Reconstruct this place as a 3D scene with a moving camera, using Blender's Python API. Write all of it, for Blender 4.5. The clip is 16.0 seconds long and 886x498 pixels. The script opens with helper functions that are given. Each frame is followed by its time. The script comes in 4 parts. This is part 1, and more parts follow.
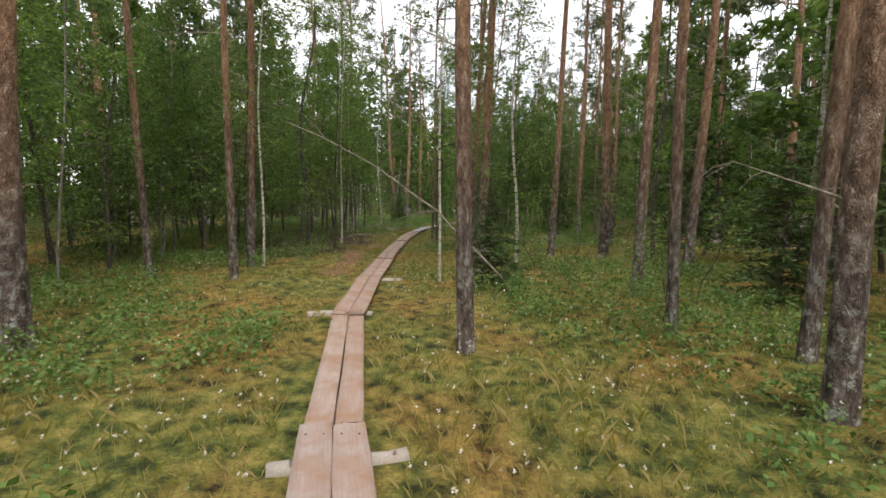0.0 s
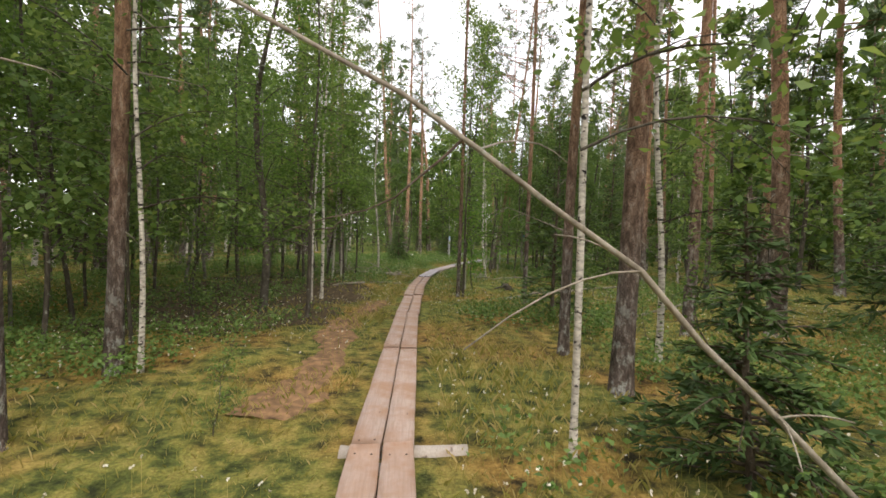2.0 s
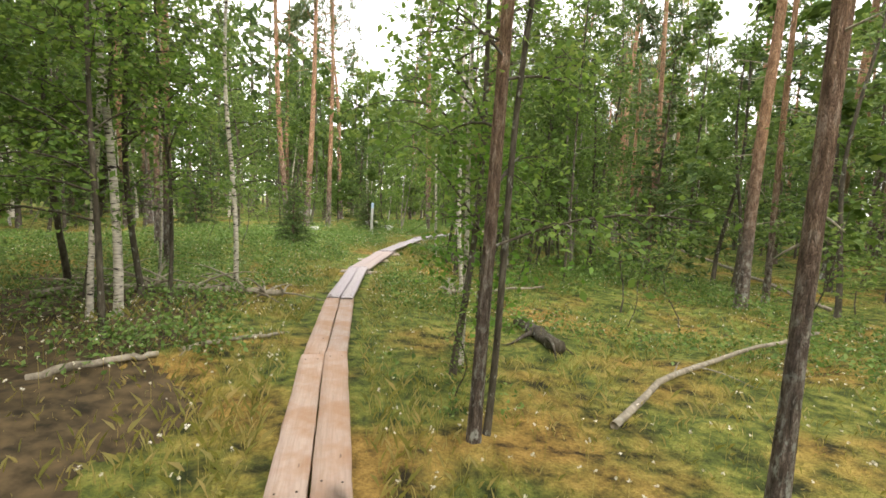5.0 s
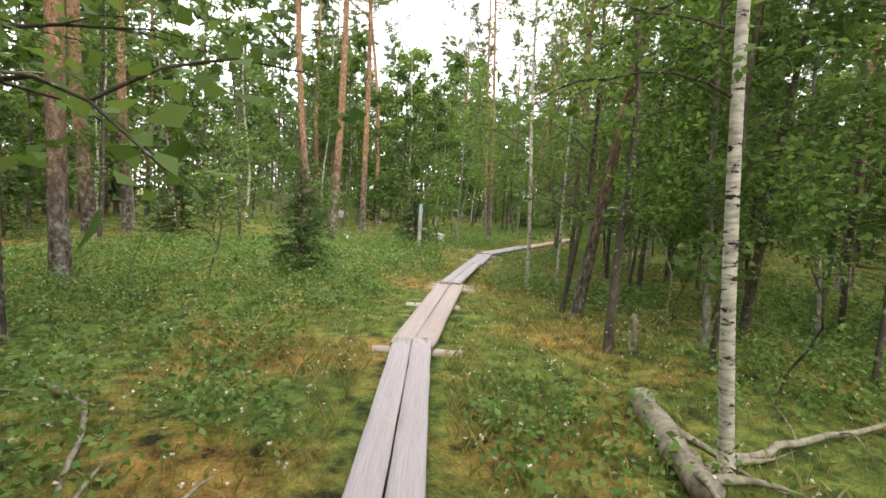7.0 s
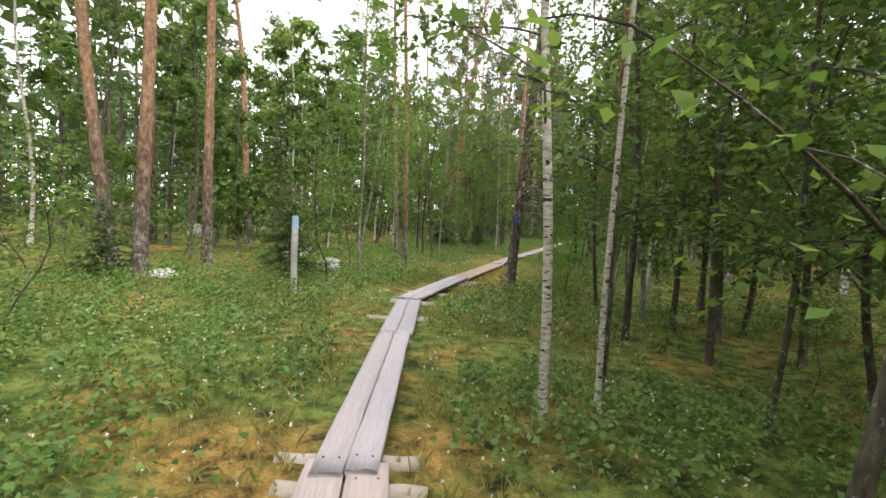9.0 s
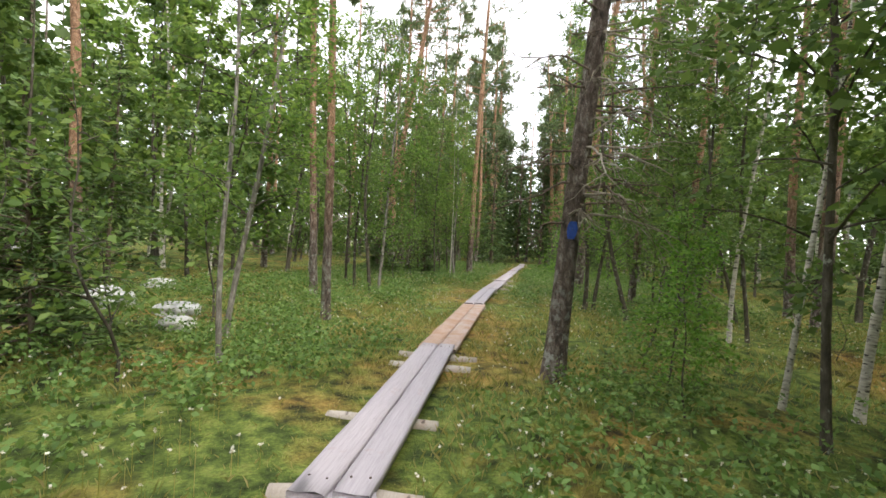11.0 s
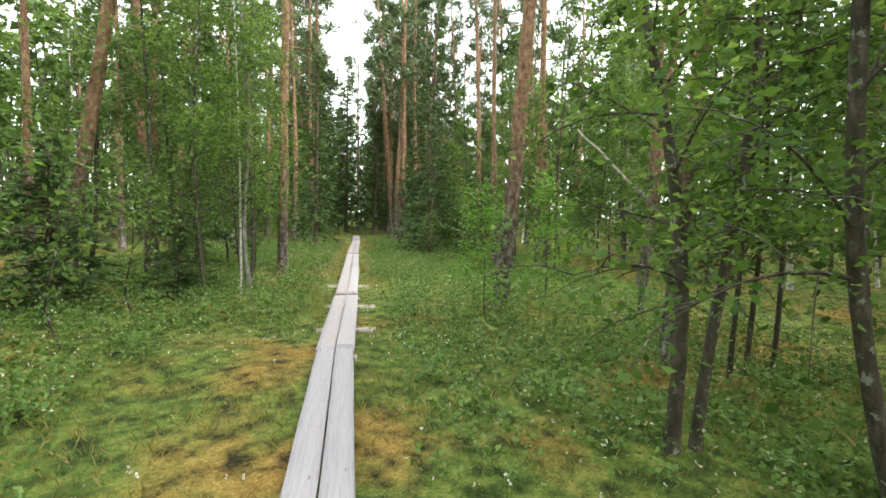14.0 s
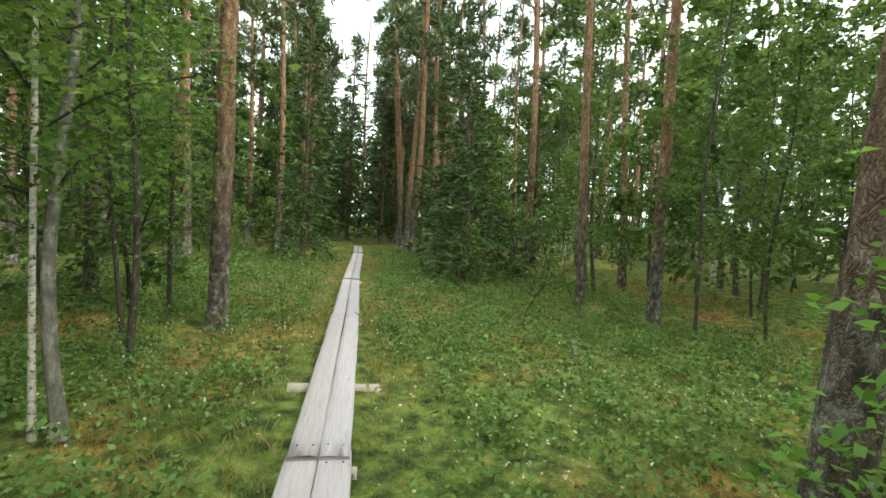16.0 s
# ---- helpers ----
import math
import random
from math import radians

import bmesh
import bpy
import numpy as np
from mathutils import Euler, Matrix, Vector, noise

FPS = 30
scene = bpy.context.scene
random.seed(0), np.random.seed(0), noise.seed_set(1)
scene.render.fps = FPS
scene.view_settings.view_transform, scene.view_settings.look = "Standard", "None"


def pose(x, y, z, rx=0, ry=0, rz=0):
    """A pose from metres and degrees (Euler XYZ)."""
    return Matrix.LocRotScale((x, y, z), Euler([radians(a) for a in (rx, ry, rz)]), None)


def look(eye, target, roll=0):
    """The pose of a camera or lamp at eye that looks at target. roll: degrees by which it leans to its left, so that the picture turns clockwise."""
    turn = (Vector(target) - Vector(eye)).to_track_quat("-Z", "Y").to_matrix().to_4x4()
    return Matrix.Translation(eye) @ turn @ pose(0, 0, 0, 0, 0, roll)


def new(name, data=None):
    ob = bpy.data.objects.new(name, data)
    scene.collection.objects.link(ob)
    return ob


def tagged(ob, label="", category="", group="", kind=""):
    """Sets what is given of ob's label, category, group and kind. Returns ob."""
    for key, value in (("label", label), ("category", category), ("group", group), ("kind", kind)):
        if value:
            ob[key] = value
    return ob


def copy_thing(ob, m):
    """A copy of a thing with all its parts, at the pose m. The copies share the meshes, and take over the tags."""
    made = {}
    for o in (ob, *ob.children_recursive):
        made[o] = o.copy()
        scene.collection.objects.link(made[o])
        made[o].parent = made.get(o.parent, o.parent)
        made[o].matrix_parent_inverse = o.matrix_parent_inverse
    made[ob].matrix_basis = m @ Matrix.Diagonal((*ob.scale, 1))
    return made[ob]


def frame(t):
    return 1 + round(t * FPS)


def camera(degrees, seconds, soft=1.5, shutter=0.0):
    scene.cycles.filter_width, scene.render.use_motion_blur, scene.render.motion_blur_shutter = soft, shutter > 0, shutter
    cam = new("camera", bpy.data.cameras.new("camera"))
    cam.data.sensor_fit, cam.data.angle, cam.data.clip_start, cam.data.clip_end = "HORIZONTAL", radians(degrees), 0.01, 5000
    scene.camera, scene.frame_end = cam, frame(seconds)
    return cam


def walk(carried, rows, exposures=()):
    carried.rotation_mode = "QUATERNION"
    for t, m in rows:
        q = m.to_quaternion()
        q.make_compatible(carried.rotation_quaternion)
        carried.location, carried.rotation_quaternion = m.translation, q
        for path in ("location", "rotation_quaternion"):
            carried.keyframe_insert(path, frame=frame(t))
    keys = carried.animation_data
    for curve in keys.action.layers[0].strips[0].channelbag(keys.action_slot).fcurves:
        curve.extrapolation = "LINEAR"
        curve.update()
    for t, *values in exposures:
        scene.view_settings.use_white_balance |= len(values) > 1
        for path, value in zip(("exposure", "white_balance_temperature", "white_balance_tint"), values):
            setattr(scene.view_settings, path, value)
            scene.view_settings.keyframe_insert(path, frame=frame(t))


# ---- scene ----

cam = camera(87.2, 16.0, soft=1.6)

# t, x, y, z, yaw, pitch, roll
PATH = [
    (0.0, 0.000, 0.000, 1.500, -0.10, -5.90, -0.50),
    (0.5, -0.243, 1.323, 1.527, 0.50, -1.20, -1.20),
    (1.0, -0.477, 2.727, 1.536, 0.20, 1.30, -1.70),
    (1.5, -0.792, 4.176, 1.482, 0.70, 0.30, -1.40),
    (2.0, -1.026, 5.598, 1.473, -1.40, -1.60, -1.00),
    (2.5, -1.170, 6.939, 1.482, -4.50, -2.30, -1.70),
    (3.0, -1.215, 8.325, 1.482, -8.40, -2.10, -0.80),
    (3.5, -1.255, 9.736, 1.502, -10.44, -2.43, -0.67),
    (4.0, -1.284, 11.186, 1.545, -11.84, -3.40, -1.16),
    (4.5, -1.301, 12.655, 1.588, -12.53, -4.61, -1.92),
    (5.0, -1.304, 14.124, 1.608, -12.44, -5.68, -2.65),
    (5.5, -1.292, 15.574, 1.580, -11.50, -6.20, -3.00),
    (6.0, -1.273, 17.007, 1.522, -9.20, -6.40, -3.10),
    (6.5, -1.266, 18.474, 1.512, -6.30, -7.10, -3.00),
    (7.0, -1.263, 19.841, 1.522, -7.90, -5.60, -2.90),
    (7.5, -1.118, 21.296, 1.551, -11.80, -4.30, -4.10),
    (8.0, -0.932, 22.712, 1.541, -15.90, -4.30, -2.70),
    (8.5, -0.636, 24.122, 1.531, -18.40, -4.10, -2.40),
    (9.0, -0.326, 25.541, 1.491, -20.19, -3.58, -2.26),
    (9.5, 0.016, 26.964, 1.415, -22.40, -2.54, -2.22),
    (10.0, 0.393, 28.378, 1.337, -24.80, -1.39, -2.29),
    (10.5, 0.806, 29.764, 1.294, -27.18, -0.54, -2.51),
    (11.0, 1.259, 31.106, 1.320, -29.30, -0.40, -2.90),
    (11.5, 1.733, 32.422, 1.393, -32.50, -1.00, -3.70),
    (12.0, 2.421, 33.644, 1.422, -37.50, -2.70, -2.20),
    (12.5, 3.220, 34.761, 1.481, -42.80, -4.40, -1.70),
    (13.0, 4.090, 35.890, 1.583, -47.80, -4.70, -1.20),
    (13.5, 4.980, 36.994, 1.597, -50.40, -4.70, -0.90),
    (14.0, 5.831, 38.051, 1.670, -51.20, -4.30, -1.20),
    (14.5, 6.746, 39.076, 1.685, -50.70, -4.60, -0.30),
    (15.0, 7.649, 40.205, 1.670, -52.00, -4.80, -1.00),
    (15.5, 8.604, 41.308, 1.714, -52.10, -4.80, -3.10),
    (16.0, 9.559, 42.346, 1.729, -50.80, -3.50, -3.10),
]
walk(cam, [(t, pose(x, y, z, 90 + p, r, w)) for t, x, y, z, w, p, r in PATH], [(0.0, 0.5, 6900, 13), (0.5, 0.1, 6900, 13), (1.5, 0.55, 7000, 14), (2.5, 1.05, 7200, 15), (5.5, 1.6, 7400, 11), (7.0, 1.43, 7200, 10), (8.5, 1.38, 7000, 11), (11.0, 1.4, 6900, 12), (12.5, 1.6, 7000, 6), (14.5, 1.7, 6900, 1), (15.5, 1.55, 6900, -2), (16.0, 1.35, 6900, -3)])

# ---- light: a bright overcast sky ----
world = bpy.data.worlds.new("overcast_sky")
scene.world = world
world.use_nodes = True
wt = world.node_tree
sky = wt.nodes.new("ShaderNodeTexSky")
sky.sky_type, sky.sun_disc = "NISHITA", False
sky.sun_elevation, sky.sun_rotation = radians(48), radians(200)
clear = wt.nodes.new("ShaderNodeBackground")
wt.links.new(sky.outputs[0], clear.inputs[0])
clear.inputs[1].default_value = 0.05
cloud = wt.nodes.new("ShaderNodeBackground")
cn = wt.nodes.new("ShaderNodeTexNoise")
cn.inputs["Scale"].default_value = 2.2
cn.inputs["Detail"].default_value = 4
cr = wt.nodes.new("ShaderNodeValToRGB")
cr.color_ramp.elements[0].position, cr.color_ramp.elements[0].color = 0.3, (0.84, 0.88, 0.95, 1)
cr.color_ramp.elements[1].position, cr.color_ramp.elements[1].color = 0.7, (1.0, 1.0, 1.0, 1)
wt.links.new(cn.outputs[0], cr.inputs[0])
wt.links.new(cr.outputs[0], cloud.inputs[0])
cloud.inputs[1].default_value = 1.05
total = wt.nodes.new("ShaderNodeAddShader")
wt.links.new(clear.outputs[0], total.inputs[0])
wt.links.new(cloud.outputs[0], total.inputs[1])
wt.links.new(total.outputs[0], wt.nodes["World Output"].inputs[0])

sun = new("sun", bpy.data.lights.new("sun", "SUN"))
sun.data.energy, sun.data.angle, sun.data.color = 1.3, radians(14), (1.0, 0.96, 0.9)
sun.matrix_world = look((0, 0, 40), (-12, 33, 0))

rng = np.random.default_rng(7)


# ---- materials ----
def material(name, rough=0.9):
    m = bpy.data.materials.new(name)
    m.use_nodes = True
    nt = m.node_tree
    b = nt.nodes["Principled BSDF"]
    b.inputs["Roughness"].default_value = rough
    b.inputs["Specular IOR Level"].default_value = 0.25
    return m, nt, b


def node(nt, kind, **values):
    n = nt.nodes.new(kind)
    for k, v in values.items():
        n.inputs[k.replace("_", " ")].default_value = v
    return n


def ramp(nt, source, *stops):
    r = nt.nodes.new("ShaderNodeValToRGB")
    e = r.color_ramp.elements
    while len(e) < len(stops):
        e.new(0.5)
    for el, (p, c) in zip(e, stops):
        el.position, el.color = p, (*c, 1)
    nt.links.new(source, r.inputs[0])
    return r.outputs[0]


def mix(nt, fac, a, b, kind="MIX"):
    m = nt.nodes.new("ShaderNodeMix")
    m.data_type, m.blend_type = "RGBA", kind
    for sock, v in ((m.inputs[0], fac), (m.inputs[6], a), (m.inputs[7], b)):
        if isinstance(v, bpy.types.NodeSocket):
            nt.links.new(v, sock)
        else:
            sock.default_value = v if isinstance(v, float) else (*v, 1)
    return m.outputs[2]


def coords(nt, scale=(1, 1, 1), which="Object"):
    tc = nt.nodes.new("ShaderNodeTexCoord")
    mp = nt.nodes.new("ShaderNodeMapping")
    mp.inputs["Scale"].default_value = scale
    nt.links.new(tc.outputs[which], mp.inputs[0])
    return mp.outputs[0]


def noise_tex(nt, vec, scale, detail=4.0, rough=0.55):
    n = node(nt, "ShaderNodeTexNoise", Scale=scale, Detail=detail, Roughness=rough)
    nt.links.new(vec, n.inputs["Vector"])
    return n.outputs["Fac"]


def bump(nt, bsdf, height, strength=0.5, distance=0.02):
    b = node(nt, "ShaderNodeBump", Strength=strength, Distance=distance)
    nt.links.new(height, b.inputs["Height"])
    nt.links.new(b.outputs[0], bsdf.inputs["Normal"])


def leaf_material(name, dark, mid, light, through_light=0.48, rough=0.5):
    m, nt, b = material(name, rough)
    geo = nt.nodes.new("ShaderNodeNewGeometry")
    oi = nt.nodes.new("ShaderNodeObjectInfo")
    add = nt.nodes.new("ShaderNodeMath")
    add.operation = "MULTIPLY_ADD"
    add.inputs[1].default_value, add.inputs[2].default_value = 0.3, 0.0
    nt.links.new(oi.outputs["Random"], add.inputs[0])
    add2 = nt.nodes.new("ShaderNodeMath")
    add2.operation = "MULTIPLY_ADD"
    add2.inputs[1].default_value = 0.75
    nt.links.new(geo.outputs["Random Per Island"], add2.inputs[0])
    nt.links.new(add.outputs[0], add2.inputs[2])
    col = ramp(nt, add2.outputs[0], (0.0, dark), (0.5, mid), (1.0, light))
    nt.links.new(col, b.inputs["Base Color"])
    tr = nt.nodes.new("ShaderNodeBsdfTranslucent")
    warm = mix(nt, 1.0, col, (1.38, 1.2, 0.95), "MULTIPLY")
    nt.links.new(warm, tr.inputs[0])
    ms = nt.nodes.new("ShaderNodeMixShader")
    ms.inputs[0].default_value = through_light
    nt.links.new(b.outputs[0], ms.inputs[1])
    nt.links.new(tr.outputs[0], ms.inputs[2])
    nt.links.new(ms.outputs[0], nt.nodes["Material Output"].inputs[0])
    return m


def make_ground():
    m, nt, b = material("moss_and_litter", 1.0)
    v = coords(nt)
    big = noise_tex(nt, v, 0.55, 5, 0.6)
    small = noise_tex(nt, v, 5.0, 6, 0.65)
    fine = noise_tex(nt, v, 45.0, 4, 0.7)
    moss = ramp(nt, small, (0.34, (0.03, 0.042, 0.014)), (0.46, (0.12, 0.145, 0.036)), (0.56, (0.27, 0.26, 0.065)), (0.75, (0.48, 0.38, 0.13)))
    rust = ramp(nt, small, (0.36, (0.04, 0.026, 0.013)), (0.48, (0.3, 0.19, 0.055)), (0.66, (0.52, 0.33, 0.1)))
    tc = nt.nodes.new("ShaderNodeTexCoord")
    sep = nt.nodes.new("ShaderNodeSeparateXYZ")
    nt.links.new(tc.outputs["Object"], sep.inputs[0])
    wet = node(nt, "ShaderNodeMapRange", From_Min=13.0, From_Max=24.0)
    nt.links.new(sep.outputs[1], wet.inputs[0])
    lush = ramp(nt, small, (0.34, (0.03, 0.045, 0.014)), (0.46, (0.09, 0.135, 0.03)), (0.56, (0.19, 0.25, 0.055)), (0.75, (0.36, 0.36, 0.11)))
    moss = mix(nt, wet.outputs[0], moss, lush)
    less = nt.nodes.new("ShaderNodeMath")
    less.operation = "MULTIPLY_ADD"
    less.inputs[1].default_value = -0.05
    nt.links.new(wet.outputs[0], less.inputs[0])
    nt.links.new(big, less.inputs[2])
    sel = ramp(nt, less.outputs[0], (0.45, (0, 0, 0)), (0.6, (1, 1, 1)))
    c = mix(nt, sel, moss, rust)
    c = mix(nt, 0.75, c, ramp(nt, fine, (0.3, (0.35, 0.35, 0.33)), (0.7, (1.35, 1.35, 1.3))), "MULTIPLY")
    nt.links.new(c, b.inputs["Base Color"])
    bump(nt, b, mix(nt, 0.5, small, fine), 1.0, 0.06)
    return m


def make_pine_bark(name, grey_to, orange_from):
    m, nt, b = material(name, 0.95)
    v = coords(nt, (1, 1, 0.45))
    vor = node(nt, "ShaderNodeTexVoronoi", Scale=38.0)
    vor.feature = "DISTANCE_TO_EDGE"
    wob = node(nt, "ShaderNodeTexNoise", Scale=9.0, Detail=3.0)
    nt.links.new(v, wob.inputs["Vector"])
    vv = nt.nodes.new("ShaderNodeMix")
    vv.data_type = "VECTOR"
    vv.inputs[0].default_value = 0.26
    nt.links.new(v, vv.inputs[4])
    nt.links.new(wob.outputs["Color"], vv.inputs[5])
    nt.links.new(vv.outputs[1], vor.inputs["Vector"])
    n1 = noise_tex(nt, v, 16.0, 6)
    cell = node(nt, "ShaderNodeTexVoronoi", Scale=38.0)
    nt.links.new(vv.outputs[1], cell.inputs["Vector"])
    scales = ramp(nt, cell.outputs["Color"], (0.1, (0.65, 0.63, 0.62)), (0.5, (0.95, 0.95, 0.95)), (0.9, (1.4, 1.4, 1.4)))
    grey = ramp(nt, n1, (0.32, (0.055, 0.045, 0.038)), (0.52, (0.16, 0.125, 0.105)), (0.7, (0.34, 0.31, 0.28)))
    orange = ramp(nt, n1, (0.3, (0.2, 0.11, 0.065)), (0.55, (0.42, 0.25, 0.155)), (0.75, (0.56, 0.4, 0.28)))
    tc = nt.nodes.new("ShaderNodeTexCoord")
    sep = nt.nodes.new("ShaderNodeSeparateXYZ")
    nt.links.new(tc.outputs["Object"], sep.inputs[0])
    lift = nt.nodes.new("ShaderNodeMath")
    lift.operation = "MULTIPLY_ADD"
    lift.inputs[1].default_value = 2.2
    nt.links.new(noise_tex(nt, v, 1.3, 3), lift.inputs[0])
    nt.links.new(sep.outputs[2], lift.inputs[2])
    rng_ = node(nt, "ShaderNodeMapRange", From_Min=grey_to, From_Max=orange_from)
    nt.links.new(lift.outputs[0], rng_.inputs[0])
    c = mix(nt, rng_.outputs[0], grey, orange)
    c = mix(nt, 0.6, c, scales, "MULTIPLY")
    c = mix(nt, 0.55, c, ramp(nt, noise_tex(nt, coords(nt), 55.0, 5, 0.7), (0.3, (0.55, 0.55, 0.55)), (0.7, (1.45, 1.45, 1.45))), "MULTIPLY")
    c = mix(nt, ramp(nt, vor.outputs["Distance"], (0.0, (0.8, 0.8, 0.8)), (0.07, (0, 0, 0))), c, (0.04, 0.03, 0.024))
    lich = ramp(nt, noise_tex(nt, coords(nt), 7.0, 5, 0.7), (0.53, (0, 0, 0)), (0.6, (1, 1, 1)))
    low = node(nt, "ShaderNodeMapRange", From_Min=1.6, From_Max=0.2, To_Max=0.75)
    nt.links.new(sep.outputs[2], low.inputs[0])
    lm = nt.nodes.new("ShaderNodeMath")
    lm.operation = "MULTIPLY"
    nt.links.new(lich, lm.inputs[0])
    nt.links.new(low.outputs[0], lm.inputs[1])
    c = mix(nt, lm.outputs[0], c, (0.45, 0.47, 0.43))
    nt.links.new(c, b.inputs["Base Color"])
    bump(nt, b, vor.outputs["Distance"], 0.9, 0.03)
    return m


def make_birch_bark():
    m, nt, b = material("birch_bark", 0.75)
    v = coords(nt, (1, 1, 3.2))
    marks = ramp(nt, noise_tex(nt, v, 9.0, 4, 0.6), (0.56, (0, 0, 0)), (0.62, (1, 1, 1)))
    tone = ramp(nt, noise_tex(nt, coords(nt, (3, 3, 14)), 3.0, 5), (0.3, (0.28, 0.255, 0.215)), (0.6, (0.64, 0.6, 0.53)))
    c = mix(nt, marks, tone, (0.03, 0.026, 0.024))
    nt.links.new(c, b.inputs["Base Color"])
    bump(nt, b, marks, 0.5, 0.01)
    return m


def make_bark(name, dark, mid, light, scale=18.0):
    m, nt, b = material(name, 0.95)
    v = coords(nt, (1, 1, 0.4))
    n1 = noise_tex(nt, v, scale, 6, 0.65)
    c = ramp(nt, n1, (0.3, dark), (0.52, mid), (0.74, light))
    spots = ramp(nt, noise_tex(nt, coords(nt), 11.0, 4, 0.6), (0.6, (0, 0, 0)), (0.66, (0.8, 0.8, 0.8)))
    c = mix(nt, spots, c, (0.36, 0.38, 0.33))
    nt.links.new(c, b.inputs["Base Color"])
    bump(nt, b, n1, 0.8, 0.02)
    return m


def make_plank(name, tints, mud_from=0.54):
    m, nt, b = material(name, 0.85)
    v = coords(nt, (14, 0.7, 14))
    grain = noise_tex(nt, v, 5.0, 7, 0.7)
    oi = nt.nodes.new("ShaderNodeObjectInfo")
    tone = ramp(nt, oi.outputs["Random"], *tints)
    c = mix(nt, 0.8, tone, ramp(nt, grain, (0.28, (0.72, 0.71, 0.7)), (0.5, (1.0, 1.0, 1.0)), (0.72, (1.18, 1.17, 1.16))), "MULTIPLY")
    mud = ramp(nt, noise_tex(nt, coords(nt), 2.6, 6, 0.65), (mud_from, (0, 0, 0)), (mud_from + 0.2, (0.8, 0.8, 0.8)))
    c = mix(nt, mud, c, (0.36, 0.21, 0.13))
    knots = ramp(nt, noise_tex(nt, coords(nt, (1, 0.5, 1)), 10.0, 2), (0.70, (0, 0, 0)), (0.74, (0.8, 0.8, 0.8)))
    c = mix(nt, knots, c, (0.08, 0.06, 0.05))
    nt.links.new(c, b.inputs["Base Color"])
    bump(nt, b, grain, 0.5, 0.008)
    return m


def make_stone():
    m, nt, b = material("lichen_stone", 0.9)
    n1 = noise_tex(nt, coords(nt), 6.0, 7, 0.65)
    c = ramp(nt, n1, (0.3, (0.22, 0.22, 0.21)), (0.5, (0.5, 0.5, 0.48)), (0.7, (0.68, 0.68, 0.66)))
    nt.links.new(c, b.inputs["Base Color"])
    bump(nt, b, n1, 0.7, 0.03)
    return m


def make_plain(name, dark, light, rough=0.8, scale=9.0):
    m, nt, b = material(name, rough)
    nt.links.new(ramp(nt, noise_tex(nt, coords(nt), scale, 5), (0.3, dark), (0.7, light)), b.inputs["Base Color"])
    return m


GROUND = make_ground()
PINE_BARK = make_pine_bark("pine_bark", 2.1, 4.6)
OLD_PINE_BARK = make_pine_bark("old_pine_bark", 6.0, 9.0)
BIRCH_BARK = make_birch_bark()
ALDER_BARK = make_bark("alder_bark", (0.035, 0.03, 0.024), (0.09, 0.078, 0.06), (0.17, 0.155, 0.125))
GREY_BARK = make_bark("grey_birch_bark", (0.08, 0.072, 0.06), (0.2, 0.185, 0.16), (0.45, 0.43, 0.38))
SPRUCE_BARK = make_bark("spruce_bark", (0.05, 0.038, 0.028), (0.13, 0.1, 0.075), (0.24, 0.2, 0.16))
DEAD_WOOD = make_bark("dead_wood", (0.14, 0.12, 0.095), (0.3, 0.265, 0.21), (0.46, 0.42, 0.35), 14.0)
PLANK = make_plank("weathered_plank", ((0.0, (0.38, 0.355, 0.385)), (0.5, (0.45, 0.41, 0.435)), (0.8, (0.42, 0.375, 0.385)), (1.0, (0.44, 0.36, 0.34))), 0.6)
MUDDY_PLANK = make_plank("muddy_plank", ((0.0, (0.45, 0.35, 0.3)), (0.4, (0.42, 0.31, 0.255)), (1.0, (0.42, 0.35, 0.32))), 0.42)
LOG = make_plank("peeled_log", ((0.0, (0.46, 0.42, 0.37)), (1.0, (0.4, 0.35, 0.3))))
STONE = make_stone()
BLUE = make_plain("blue_paint", (0.02, 0.05, 0.22), (0.04, 0.1, 0.38), 0.6, 30.0)
PALE_BLUE = make_plain("faded_blue_paint", (0.2, 0.3, 0.42), (0.32, 0.42, 0.52), 0.7, 20.0)
POST_WOOD = make_plain("grey_post_wood", (0.26, 0.27, 0.25), (0.42, 0.42, 0.39), 0.85, 12.0)
IRON = make_plain("rusty_iron", (0.03, 0.025, 0.02), (0.09, 0.06, 0.045), 0.7, 60.0)
# brown litter, its colour darkened to hold the thicket's shade as well
SHADED_LITTER = make_plain("dark_litter", (0.02, 0.016, 0.009), (0.12, 0.085, 0.045), 1.0, 8.0)
PEAT = make_plain("bare_peat", (0.08, 0.05, 0.028), (0.38, 0.225, 0.115), 1.0, 9.0)
BIRCH_LEAF = leaf_material("birch_leaf", (0.055, 0.11, 0.026), (0.12, 0.215, 0.052), (0.23, 0.33, 0.1))
ROWAN_LEAF = leaf_material("rowan_leaf", (0.06, 0.15, 0.025), (0.13, 0.29, 0.05), (0.24, 0.42, 0.09))
NEAR_LEAF = leaf_material("young_alder_leaf", (0.055, 0.12, 0.025), (0.115, 0.225, 0.05), (0.22, 0.35, 0.09), 0.58)
ALDER_LEAF = leaf_material("alder_leaf", (0.046, 0.095, 0.026), (0.105, 0.19, 0.052), (0.2, 0.3, 0.095))
SPRUCE_NEEDLE = leaf_material("spruce_needle", (0.03, 0.065, 0.022), (0.07, 0.13, 0.04), (0.14, 0.21, 0.065), 0.15, 0.6)
PINE_NEEDLE = leaf_material("pine_needle", (0.05, 0.085, 0.04), (0.1, 0.15, 0.07), (0.17, 0.22, 0.1), 0.2, 0.6)
